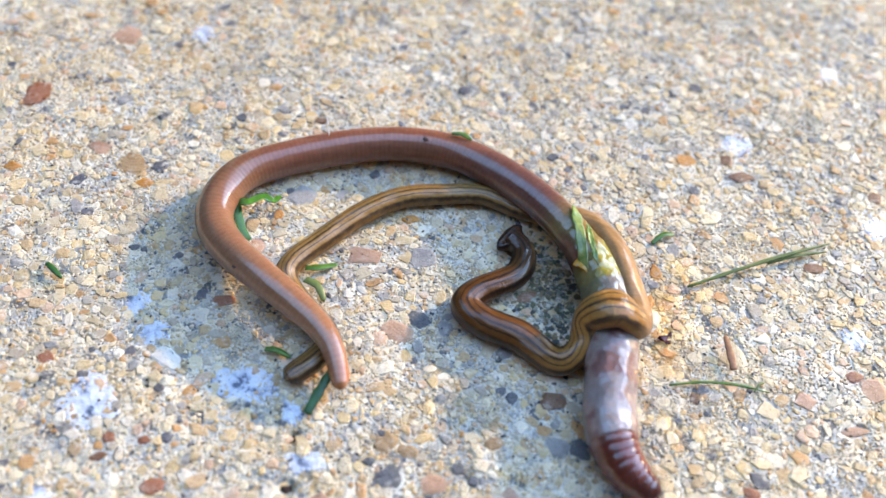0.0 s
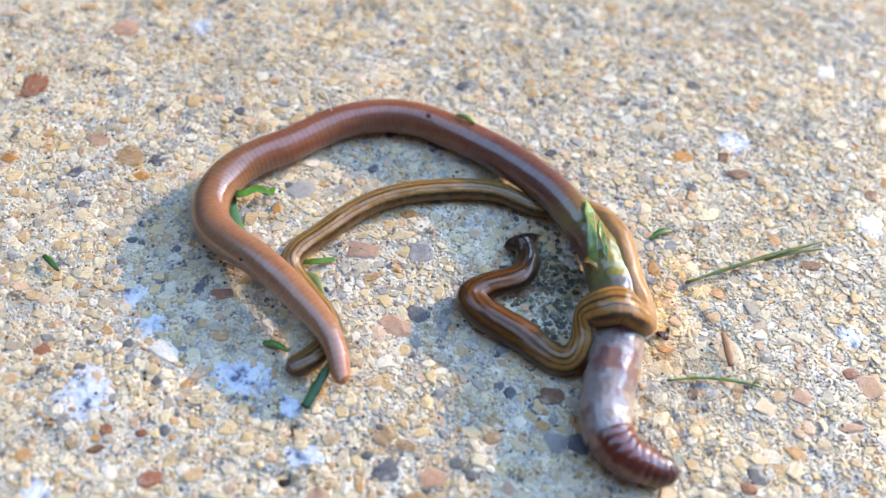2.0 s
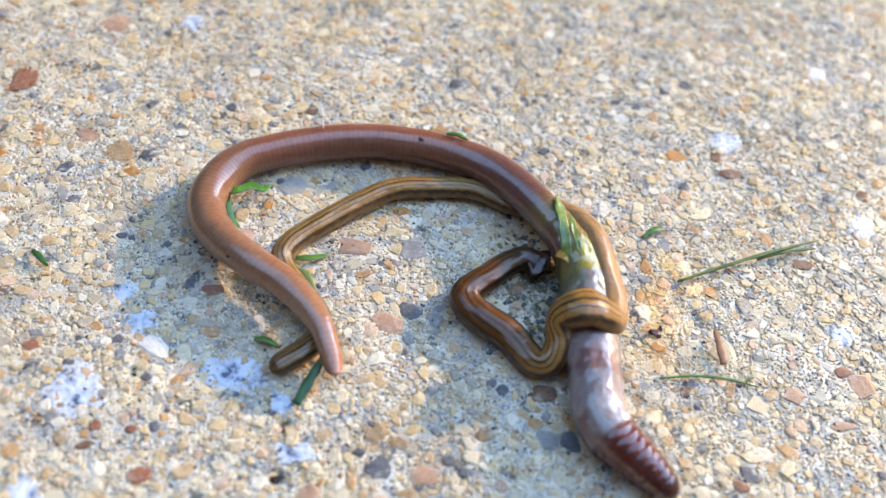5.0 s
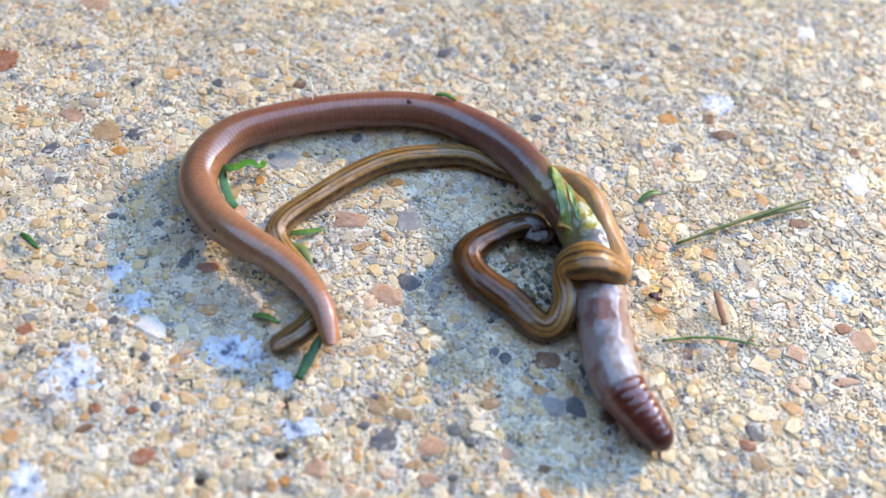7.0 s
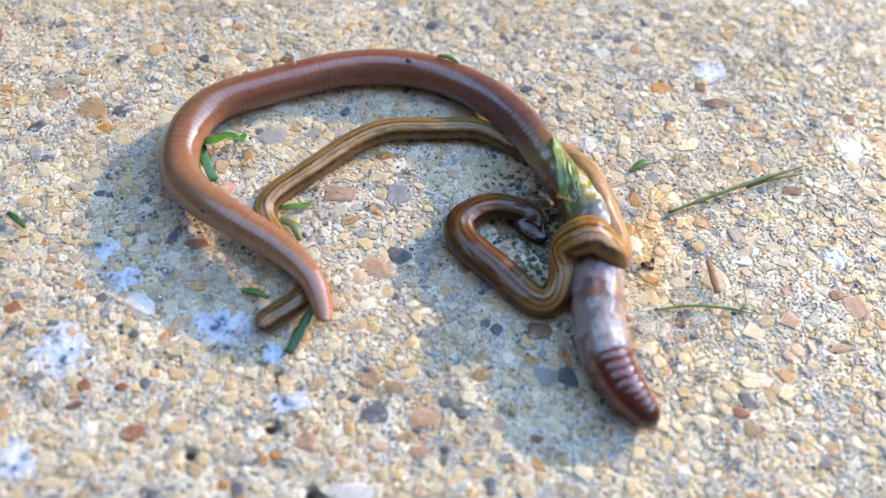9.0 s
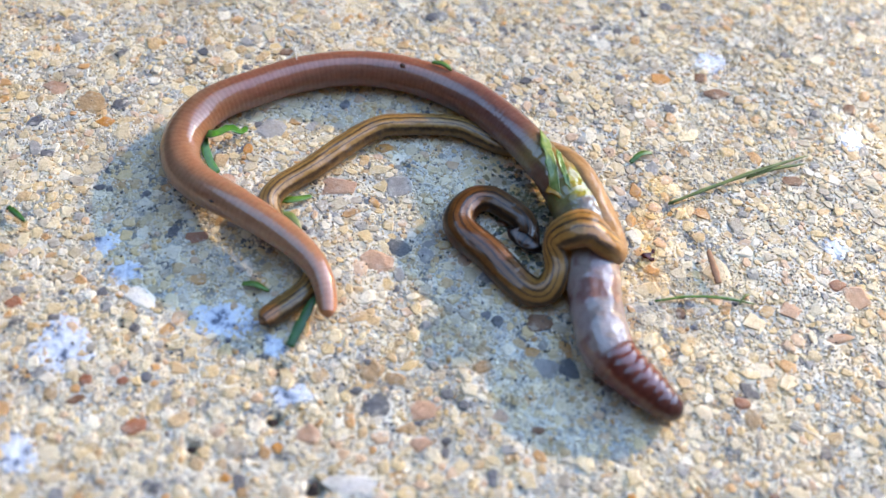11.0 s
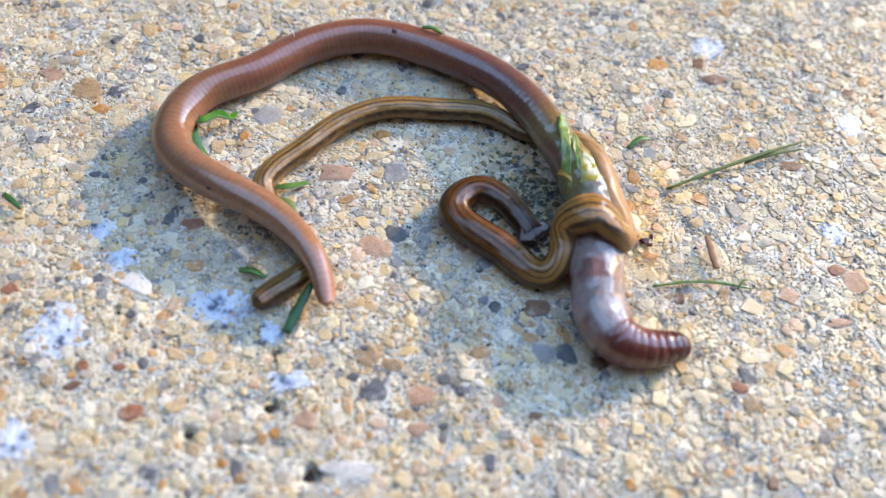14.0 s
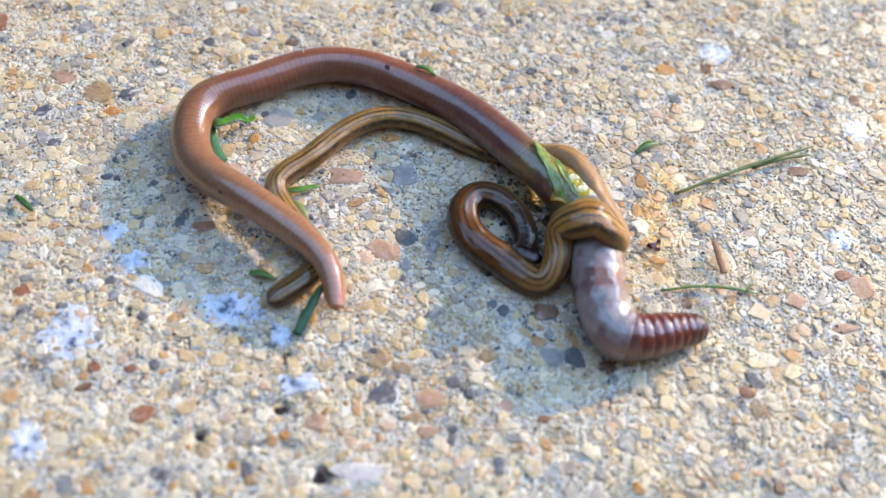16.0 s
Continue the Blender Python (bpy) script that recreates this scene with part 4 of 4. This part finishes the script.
def ends(d, length, offsets):
    return [min(max(x, -d), length - d) for x in offsets]


def body_pose(points, u, up):
    place, way = points.at(u)
    x = Vector(way).normalized()
    y = Vector(up).cross(x).normalized()
    z = x.cross(y)
    m = Matrix((x, y, z)).transposed().to_4x4()
    m.translation = Vector(place) * MM
    return m


def line_points(line, heights):
    return Line([(x, y, z) for (x, y), z in zip(line, heights)])


EARTHWORM_RADIUS = [1.3, 1.7, 2.3, 2.65, 2.9, 3.0, 3.0, 2.95, 2.95, 2.95, 3.05, 3.1, 3.0, 3.0, 3.65, 3.95, 3.75, 3.6, 3.0, 1.9]
TAIL, BACK, BELLY, CREAMY = (0.42, 0.17, 0.08), (0.245, 0.092, 0.055), (0.32, 0.14, 0.085), (0.31, 0.24, 0.225)
YELLOW, RUST, GLOOM, MAUVE = (0.30, 0.25, 0.05), (0.14, 0.028, 0.018), (0.05, 0.011, 0.009), (0.18, 0.076, 0.060)
EARTHWORM_TINT = [TAIL, (0.35, 0.165, 0.092), (0.33, 0.155, 0.086), (0.31, 0.145, 0.082), (0.30, 0.138, 0.077), (0.28, 0.127, 0.070), (0.26, 0.115, 0.063), BACK, BACK, BACK, BACK, MAUVE,
                  (0.17, 0.075, 0.060), (0.25, 0.18, 0.06), YELLOW, (0.29, 0.26, 0.20), CREAMY, CREAMY, RUST, GLOOM]


def ease(v, lo, hi):
    f = min(1.0, max(0.0, (v - lo) / (hi - lo)))
    return f * f * (3 - 2 * f)


def build_earthworm():
    us, s, steps, length, index = stations(EARTHWORM_LINE, EARTHWORM_HEIGHT, lambda u: 1.2 if u > 17.1 else 0.45 if u > 11.5 else 0.66)
    worm = new("earthworm")
    worm.location = (0.005, 0.09, 0)
    tagged(worm, "glossy brown-pink earthworm with pale collar, curled on concrete", "worm")
    rng = random.Random(3)
    pieces = []
    for n, (u, d, pitch) in enumerate(zip(us, s, steps)):
        head = u > 17.1
        bulge = 0.22 if head else 0.03
        ridged = head
        wide = 1 + rng.uniform(-0.004, 0.004)
        reach = pitch * (1.3 if u > 15 else 1.0)

        def radius(x):
            e = min(max(d + x, 0.02), length - 0.02)
            r = float(along(EARTHWORM_RADIUS, float(index(e))))
            for end, q in ((e, 1.9), (length - e, 2.2)):
                if end < q:
                    r *= math.sqrt(1 - (1 - end / q) ** 2)
            return r * wide * (1 - (bulge * (x / reach) ** 2 if ridged else 0.03 * max(0.0, abs(x) / pitch - 0.5)))

        def section(x):
            r = radius(x)
            ring = []
            for k in range(28):
                a = 2 * math.pi * k / 28
                q = r
                if u > 13.2:
                    spot_at = (0.38 * (d + x), 1.5 * math.cos(a), 1.5 * math.sin(a))
                    q *= 1 + (0.03 if head else 0.05) * noise.noise(spot_at) + 0.02 * noise.noise([2.6 * v for v in spot_at])
                ring.append((q * math.cos(a), q * math.sin(a) * 0.96, q * math.cos(a)))
            return ring

        def tint(x, a):
            base = along(EARTHWORM_TINT, float(index(min(max(d + x, 0), length))))
            if head and u < 17.75:
                base = np.array(RUST) if u > 17.2 else base
            low = max(0.0, -math.sin(2 * math.pi * a))
            low *= 0.6 * (1 - ease(float(index(min(max(d + x, 0), length))), 12.0, 13.0))
            base = base * (1 - low) + np.array(BELLY) * low
            at = float(index(min(max(d + x, 0), length)))
            amount = ease(at, 12.55, 13.0) * ease(-at, -15.2, -14.6)
            if amount > 0:
                side = math.cos(2 * math.pi * a)
                here = at + 0.25 * noise.noise((0.5 * (d + x), 2.0 * side, 7.0))
                wet = np.array((0.25, 0.165, 0.045))
                for colour, f in (((0.33, 0.27, 0.035), ease(here, 13.2, 13.7)), ((0.23, 0.20, 0.19), ease(here, 14.15, 14.4)), ((0.18, 0.16, 0.07), 0.85 * ease(-side, 0.1, 0.4) * ease(-here, -14.9, -14.6)),
                                  ((0.18, 0.088, 0.06), ease(-side, 0.5, 0.8) * ease(-here, -13.8, -13.5))):
                    wet = wet * (1 - f) + np.array(colour) * f
                base = base * (1 - amount) + wet * amount
            # mauve patches put reflections of dark surroundings into the pale segments' colour
            if 14.7 < at < 17.3:
                a2 = 2 * math.pi * a
                spot_at = (0.30 * (d + x), 1.3 * math.cos(a2), 1.3 * math.sin(a2) + 5.0)
                mauve_reflection = 0.85 * ease(noise.noise(spot_at) + 0.4 * noise.noise([2.4 * v for v in spot_at]), 0.02, 0.2) * ease(at, 14.7, 15.2)
                base = base * (1 - mauve_reflection) + np.array((0.20, 0.095, 0.085)) * mauve_reflection
            return (*base, 0.12 if head else ease(at, 12.2, 13.6) if at < 17.3 else 0.2)

        last = -1 if n == 0 else 1 if n == len(us) - 1 else 0
        me = tube_piece("segment", ends(d, length, (-reach, -0.5 * pitch, 0, 0.5 * pitch, reach)), section, tint, WORM_SKIN, d, last, not head, curl_of(EARTHWORM_LINE, EARTHWORM_HEIGHT, None, float(u)))
        label = ("pinkish tapered tail segment" if u < 2 else "" if u < 13 else "yellowish slimy collar segment" if u < 15 else "pale grey swollen segment" if u < 17.1 else "dark red ringed head segment")
        name = "tail_segment" if u < 2 else "body_segment" if u < 13 else "collar_segment" if u < 17.1 else "head_segment"
        pieces.append((part(name, me, worm, label), float(u)))
    return worm, pieces


FLATWORM_WIDTH = [1.6, 1.8, 1.8, 1.6, 1.8, 1.9, 1.95, 1.95, 1.9, 1.8, 1.7, 1.8, 2.1, 2.3, 2.5, 3.0, 3.3, 3.0, 2.3, 2.0, 2.15, 2.45, 2.5, 2.4, 2.2, 2.1, 1.9, 1.8]
FLATWORM_UP = [(0, 0, 1)] * 11 + [(0.2, 0.1, 1), (0.55, 0.25, 0.8), (0.75, 0.2, 0.6), (0.95, 0.1, 0.35), (0.5, 0.1, 0.85), (0, 0.1, 1), (-0.5, 0, 0.87), (-0.85, -0.15, 0.45), (-0.5, -0.3, 0.8), (-0.1, -0.4, 0.92), (-0.05, -0.38, 0.92), (0, -0.3, 0.95), (0, -0.1, 1)] + [(0, 0, 1)] * 3 + [(0, -0.25, 0.97)]
FLATWORM_TINT = [(0.5, 0.46, 0.5), (0.7, 0.7, 0.75)] + [(1.0, 1.08, 1.15)] * 9 + [(1.0, 1.0, 1.0)] * 3 + [(1.1, 1.05, 1.0)] + [(1.25, 1.15, 1.0)] * 5 + [(0.9, 0.82, 0.75), (0.50, 0.36, 0.27), (0.42, 0.29, 0.21), (0.46, 0.32, 0.23), (0.40, 0.29, 0.24), (0.32, 0.28, 0.32), (0.20, 0.16, 0.19), (0.18, 0.13, 0.16)]


def build_flatworm():
    us, s, steps, length, index = stations(FLATWORM_LINE, FLATWORM_HEIGHT, lambda u: 0.17 if u > 20.5 else 0.32 if 12.5 < u < 19.5 else 0.5)
    worm = new("flatworm")
    worm.location = (0.02, 0.09, 0)
    tagged(worm, "slimy ochre flatworm with dark stripes, wound round the earthworm", "flatworm")
    pieces = []
    for n, (u, d, pitch) in enumerate(zip(us, s, steps)):
        reach = pitch * (1.8 if 14 < u < 19 else 1.2 if u > 20.5 else 1.4)

        def section(x):
            e = min(max(d + x, 0.02), length - 0.02)
            w = float(along(FLATWORM_WIDTH, float(index(e))))
            for end, q in ((e, 1.6),):
                if end < q:
                    w *= math.sqrt(1 - (1 - end / q) ** 2)
            drop = 1 - 0.03 * max(0.0, abs(x) / pitch - 0.5)
            h, w = min(2.05, 0.86 * w) * drop, w * drop
            ring = []
            for k in range(36):
                a = 2 * math.pi * k / 36
                z = math.sin(a)
                ring.append((w * math.cos(a), h * (z if z > 0 else 0.85 * z), math.cos(a)))
            return ring

        def fan(x):
            """The half-moon head, broader and flatter than the neck."""
            f = (x + 1.0) / 2.56
            w = 0.3 + (1.55 + 1.15 * ease(f, 0.05, 0.5)) * math.sqrt(max(0.0, 1 - max(0.0, (f - 0.42) / 0.58) ** 2))
            h = 1.5 - 0.75 * ease(f, 0.0, 0.6) - 0.5 * ease(f, 0.8, 1.0)
            return [(w * math.cos(a), h * math.sin(a) + 0.15 * math.sin(3 * a), math.cos(a)) for a in (2 * math.pi * k / 36 for k in range(36))]

        def plum(x, a):
            return (0.22, 0.16, 0.22, 1.0)

        def tint(x, a):
            at = float(index(min(max(d + x, 0), length)))
            plain = 0.9 * ease(at, 10.2, 11.0) * ease(-at, -14.6, -13.8)
            return (*along(FLATWORM_TINT, at), 1.0 - plain)

        last = -1 if n == 0 else 1 if n == len(us) - 1 else 0
        offsets = (-1.0, -0.5, 0.0, 0.4, 0.8, 1.1, 1.35, 1.5, 1.56) if last > 0 else (-reach, -0.5 * pitch, 0.5 * pitch, reach)
        curl = curl_of(FLATWORM_LINE, FLATWORM_HEIGHT, FLATWORM_UP, float(u)) if last == 0 else (0.0, 0.0)
        me = tube_piece("segment", offsets if last > 0 else ends(d, length, offsets), fan if last > 0 else section, plum if last > 0 else tint, FLATWORM_SKIN, d, last, True, curl)
        pieces.append((part("head_segment" if u > 25.6 else "front_segment" if u > 20.5 else "coil_segment" if u > 12.5 else "hind_segment", me, worm, "blackish head segment" if u > 25.6 else ""), float(u)))
    return worm, pieces


earthworm, earthworm_pieces = build_earthworm()
flatworm, flatworm_pieces = build_flatworm()


def crawl(worm, pieces, lines, heights, ups=None):
    """Key every segment along the body's line from moment to moment."""
    back = Matrix.Translation(-Vector(worm.location))
    bodies = [(t, line_points(line, heights)) for t, line in sorted(lines.items())]
    for ob, u in pieces:
        up = tuple(along(ups, u)) if ups else (0, 0, 1)
        walk(ob, [(t, back @ body_pose(points, u, up)) for t, points in bodies])

# ---- grass and litter ----
def blade_mesh(name, spots, width, thick, mat, curl=0.3):
    """A grass blade along spots (millimetres): a tapered, keeled strip with thickness."""
    pts = [np.array(p, float) for p in spots]
    verts, faces = [], []
    rows = 18
    for k in range(rows):
        f = k / (rows - 1)
        p, w = curve_at(pts, f * (len(pts) - 1))
        side = np.array((-w[1], w[0], 0.0))
        side /= max(np.linalg.norm(side), 1e-6)
        h = width / 2 * (0.35 + 0.65 * math.sin(math.pi * min(1, 0.12 + 0.88 * f)) ** 0.6) * (1 if f < 0.97 else 0.4)
        h *= 1 + 0.3 * noise.noise((f * 9, width, spots[0][0])) + 0.15 * noise.noise((f * 25, width, spots[0][1]))
        for y, z in ((-h, curl * h), (0, 0), (h, curl * h), (h * 0.9, curl * h + thick), (0, thick * 1.3), (-h * 0.9, curl * h + thick)):
            verts.append(tuple((p + side * y + (0, 0, z)) * MM))
    for k in range(rows - 1):
        for a in range(6):
            b = (a + 1) % 6
            faces.append((k * 6 + a, k * 6 + b, (k + 1) * 6 + b, (k + 1) * 6 + a))
    faces += [tuple(range(6))[::-1], tuple(range((rows - 1) * 6, rows * 6))]
    return link_mesh(name, verts, faces, mat)


def blade(label, spots, width, thick, mat, curl=0.3, name="grass_blade", base=None):
    base = Vector(spots[0] if base is None else base) * MM
    me = blade_mesh(name, [tuple(np.array(p) - np.array(base) / MM) for p in spots], width, thick, mat, curl)
    ob = new(name, me)
    ob.location = base
    return tagged(ob, label, "grass", "grass clippings")


blade("long thin dry-green grass blade lying on the concrete", [(48.4, 87.6, 0.5), (56, 90.6, 0.9), (64, 93.6, 1.2), (73.2, 97.0, 0.9)], 0.6, 0.2, GRASS_DRY)
blade("thin split strand beside the long grass blade", [(62, 92.6, 0.6), (67, 94.2, 0.9), (72.5, 95.6, 0.5)], 0.45, 0.2, GRASS_DRY)
blade("thin curved green grass blade lying on the concrete", [(43.0, 70.2, 0.4), (48, 70.7, 0.6), (53, 70.4, 0.6), (57.6, 69.4, 0.4)], 0.42, 0.12, GRASS_FRESH)
blade("short bright green grass snippet on the concrete", [(43.9, 96.0, 0.4), (45.8, 97.4, 0.9), (47.8, 97.9, 0.5)], 0.95, 0.12, GRASS_FRESH)
blade("tiny dark green grass snippet", [(-49.5, 87.6, 0.4), (-48.2, 86.4, 0.6), (-46.6, 84.9, 0.4)], 0.9, 0.25, GRASS_DARK)
blade("dark green broad grass snippet by the tail", [(-8.3, 63.7, 0.5), (-6.8, 67.0, 1.1), (-4.9, 71.0, 1.6)], 1.6, 0.2, GRASS_DARK, 0.5)
blade("short dark green grass snippet beside the flatworm", [(-10.8, 88.3, 0.6), (-8.4, 88.2, 1.0), (-5.9, 89.2, 0.6)], 1.1, 0.15, GRASS_FRESH, 0.5)
blade("thin green grass snippet at the flatworm's tail", [(-15.2, 73.8, 0.5), (-13.4, 73.4, 0.9), (-11.4, 72.4, 0.7)], 0.9, 0.25, GRASS_FRESH)
blade("pale green leaf scrap under the earthworm", [(-10.6, 86.0, 0.8), (-8.6, 84.6, 1.3), (-7.4, 82.2, 0.8)], 1.3, 0.25, GRASS_DRY)
folded = blade("bright green folded grass blade against the earthworm", [(-18.9, 92.6, 0.6), (-20.4, 95.6, 1.2), (-21.1, 98.9, 1.9), (-19.4, 98.6, 2.6), (-17.4, 100.6, 1.8), (-15.6, 100.4, 1.2), (-14.9, 102.2, 0.8)], 1.6, 0.12, GRASS_MID, 0.8)


def wrapped_leaf(name, label, path, width, lift, mat, seed):
    """A limp wet leaf on the earthworm's side: path of (distance along the body, angle from the top, body radius), with folds and a ragged edge."""
    pts = [np.array(p, float) for p in path]
    rows, cols, verts, faces = 34, 8, [], []
    for layer in (0.0, 0.07):
        for k in range(rows):
            f = k / (rows - 1)
            (x, turn, r), way = curve_at(pts, f * (len(pts) - 1))
            half = width / 2 * min(1.0, 0.2 + 4.5 * f, 0.12 + 3.2 * (1 - f)) * (1 + 0.35 * noise.noise((f * 7, seed, 0.0)))
            for c in range(cols):
                q = 2 * c / (cols - 1) - 1
                edge = half * q * (1 + 0.25 * noise.noise((f * 22, q, seed)))
                fold = 0.32 * abs(noise.noise((f * 6, q * 1.4, seed + 3))) + 0.35 * abs(q) ** 3 * max(0.0, noise.noise((f * 4, q, seed + 8)))
                a = radians(turn) + edge / r
                h = r + lift + fold + layer
                verts.append(((x - 0.35 * edge * (1 if q > 0 else -0.4)) * MM, h * math.sin(a) * MM, h * math.cos(a) * MM))
    n = rows * cols
    at = lambda layer, k, c: layer * n + k * cols + c
    for k in range(rows - 1):
        for c in range(cols - 1):
            faces.append((at(1, k, c), at(1, k + 1, c), at(1, k + 1, c + 1), at(1, k, c + 1)))
            faces.append((at(0, k, c), at(0, k, c + 1), at(0, k + 1, c + 1), at(0, k + 1, c)))
        faces.append((at(0, k, 0), at(0, k + 1, 0), at(1, k + 1, 0), at(1, k, 0)))
        faces.append((at(0, k, cols - 1), at(1, k, cols - 1), at(1, k + 1, cols - 1), at(0, k + 1, cols - 1)))
    for c in range(cols - 1):
        faces.append((at(0, 0, c), at(1, 0, c), at(1, 0, c + 1), at(0, 0, c + 1)))
        faces.append((at(0, rows - 1, c), at(0, rows - 1, c + 1), at(1, rows - 1, c + 1), at(1, rows - 1, c)))
    return tagged(new(name, link_mesh(name, verts, faces, mat)), label, "grass", "grass clippings")


collar_leaf = wrapped_leaf("grass_blade", "wet crumpled green grass blade stuck on the earthworm's collar", [(-5.0, 28, 3.0), (-2.0, 8, 3.05), (1.5, -22, 3.25), (5.0, -50, 3.6), (8.5, -70, 3.75)], 1.7, 0.1, GRASS_WET, 2.0)
collar_scrap = blade("orange-brown leaf scrap stuck on the collar", [(0, 0.5, -0.2), (0.9, -1.0, 0.5), (1.3, -2.9, 0.2)], 2.0, 0.3, AMBER, 0.3, "leaf_scrap")
back_leaf = blade("tiny green grass scrap stuck on the earthworm's back", [(-1.8, 0, 0), (0, 0.2, 0.2), (1.8, -0.3, 0)], 0.8, 0.25, GRASS_FRESH, 0.2)


back_hair = blade("pale thin hair lying across the earthworm's back", [(0, -2.6, -0.9), (0.3, -0.6, 0.05), (0.2, 1.2, 0.1), (-0.6, 3.4, 0.9)], 0.16, 0.1, HAIR, 0.0, "hair")
collar_strip = wrapped_leaf("grass_blade", "narrow yellowish grass strip stuck on the collar", [(-0.8, 22, 3.15), (1.6, 4, 3.3), (4.2, -14, 3.55), (6.4, -26, 3.7)], 0.9, 0.12, GRASS_WET, 9.0)
blade("brown straw splinter standing by a cream stone", [(52.9, 72.9, 0.6), (52.7, 75.8, 1.0), (52.6, 78.8, 0.8)], 1.2, 0.07, STRAW, 0.05, "straw_splinter")
blade("pale fine hair lying on the concrete", [(57.8, 50.6, 0.5), (59.6, 49.5, 0.9), (61.4, 48.2, 0.5)], 0.14, 0.1, HAIR, 0.0, "hair")
blade("fine green grass shreds at the blade's end", [(55.2, 69.4, 0.5), (56.2, 70.6, 0.7), (57.2, 71.0, 0.5)], 0.35, 0.15, GRASS_DRY)


def mucus_film(x, y, a, b, turn, seed):
    """A thin wet film of slime on the concrete."""
    k, verts = 36, [(0, 0, 0.30 * MM)]
    for f, z in ((0.5, 0.28), (0.85, 0.2), (1.0, -0.2)):
        for i in range(k):
            t = 2 * math.pi * i / k
            q = f * (1 + 0.5 * noise.noise((math.cos(t) * 1.6, math.sin(t) * 1.6, seed)) + 0.25 * noise.noise((math.cos(t) * 4.5, math.sin(t) * 4.5, seed)))
            verts.append((a * q * math.cos(t) * MM, b * q * math.sin(t) * MM, z * MM))
    faces = [(0, 1 + i, 1 + (i + 1) % k) for i in range(k)]
    for r in range(2):
        faces += [(1 + r * k + i, 1 + (r + 1) * k + i, 1 + (r + 1) * k + (i + 1) % k, 1 + r * k + (i + 1) % k) for i in range(k)]
    ob = new("mucus_film", link_mesh("mucus_film", verts, faces, MUCUS))
    ob.matrix_basis = pose(x * MM, y * MM, 0, 0, 0, turn)
    ob.visible_shadow = False
    tagged(ob, "thin wet film of yellowish slime on the concrete", "slime", "slime films")


for k, (x, y, a, b, turn) in enumerate([(45.5, 84.5, 3.2, 5.5, 10), (44.5, 76.0, 2.4, 4.0, 0), (47.5, 91.5, 3.0, 3.5, 0), (51.5, 87.0, 3.5, 1.6, 20), (42.5, 62.5, 2.0, 4.0, 15), (28.5, 87.0, 4.5, 5.0, 0)]):
    mucus_film(x, y, a, b, turn, 2.3 * k)


def crumb(label, x, y, z, r, mat):
    v, f = GRAINS[rng.randrange(12)]
    ob = new("dark_crumb", link_mesh("dark_crumb", (v * (r * MM, r * 0.8 * MM, r * 0.6 * MM)).tolist(), f.tolist(), mat, False))
    ob.location = (x * MM, y * MM, z * MM)
    return tagged(ob, label, "soil")


spot = crumb("dark soil crumb stuck on the earthworm's side", 0, 0, 0, 0.55, SOIL_AND_PIT_SHADE)
crumb("dark reddish crumb on the concrete", 43.2, 78.2, 0.3, 0.95, LITTER)
crumb("dark reddish crumb on the concrete", 44.0, 77.5, 0.3, 0.6, LITTER)
crumb("dark reddish crumb on the concrete", 44.4, 78.9, 0.3, 0.6, LITTER)
# dark pieces that deepen the shade down in each pit
for x, y, r in PITS:
    crumb("dark piece added for the shade in a small pit of the concrete", x, y, -0.75, r * 0.8, SOIL_AND_PIT_SHADE)
back_crumb = crumb("dark soil crumb stuck on the earthworm's back", 0, 0, 0, 0.6, SOIL_AND_PIT_SHADE)


def ride(ob, u, side, lift, turn=0.0):
    """Keep a small thing on the earthworm's skin at body index u."""
    rows = []
    for t, line in sorted(EARTHWORM_LINE.items()):
        m = body_pose(line_points(line, EARTHWORM_HEIGHT), u, (0, 0, 1))
        rows.append((t, m @ pose(0, side * MM, lift * MM, 0, 0, turn)))
    walk(ob, rows)


def motions():
    crawl(earthworm, earthworm_pieces, EARTHWORM_LINE, EARTHWORM_HEIGHT)
    crawl(flatworm, flatworm_pieces, FLATWORM_LINE, FLATWORM_HEIGHT, FLATWORM_UP)
    walk(folded, [(0.0, pose(-0.0201, 0.0929, 0.0007)), (3.5, pose(-0.0209, 0.0933, 0.0007)), (7.0, pose(-0.0194, 0.0928, 0.0007)), (9.0, pose(-0.0206, 0.0933, 0.0007)),
                  (12.0, pose(-0.0202, 0.0934, 0.0007)), (14.5, pose(-0.0215, 0.0936, 0.0007)), (16.0, pose(-0.0202, 0.0936, 0.0007))])
    ride(collar_leaf, 13.0, 0, 0, 0)
    ride(collar_scrap, 13.6, -3.4, 1.4, 90)
    ride(back_leaf, 10.0, 1.2, 2.9, 0)
    ride(back_hair, 8.0, 0.3, 3.0, 0)
    ride(collar_strip, 13.0, 0, 0, 0)
    ride(back_crumb, 9.6, -1.2, 3.0, 0)
    ride(spot, 3.1, 2.1, 1.4, 0)


motions()
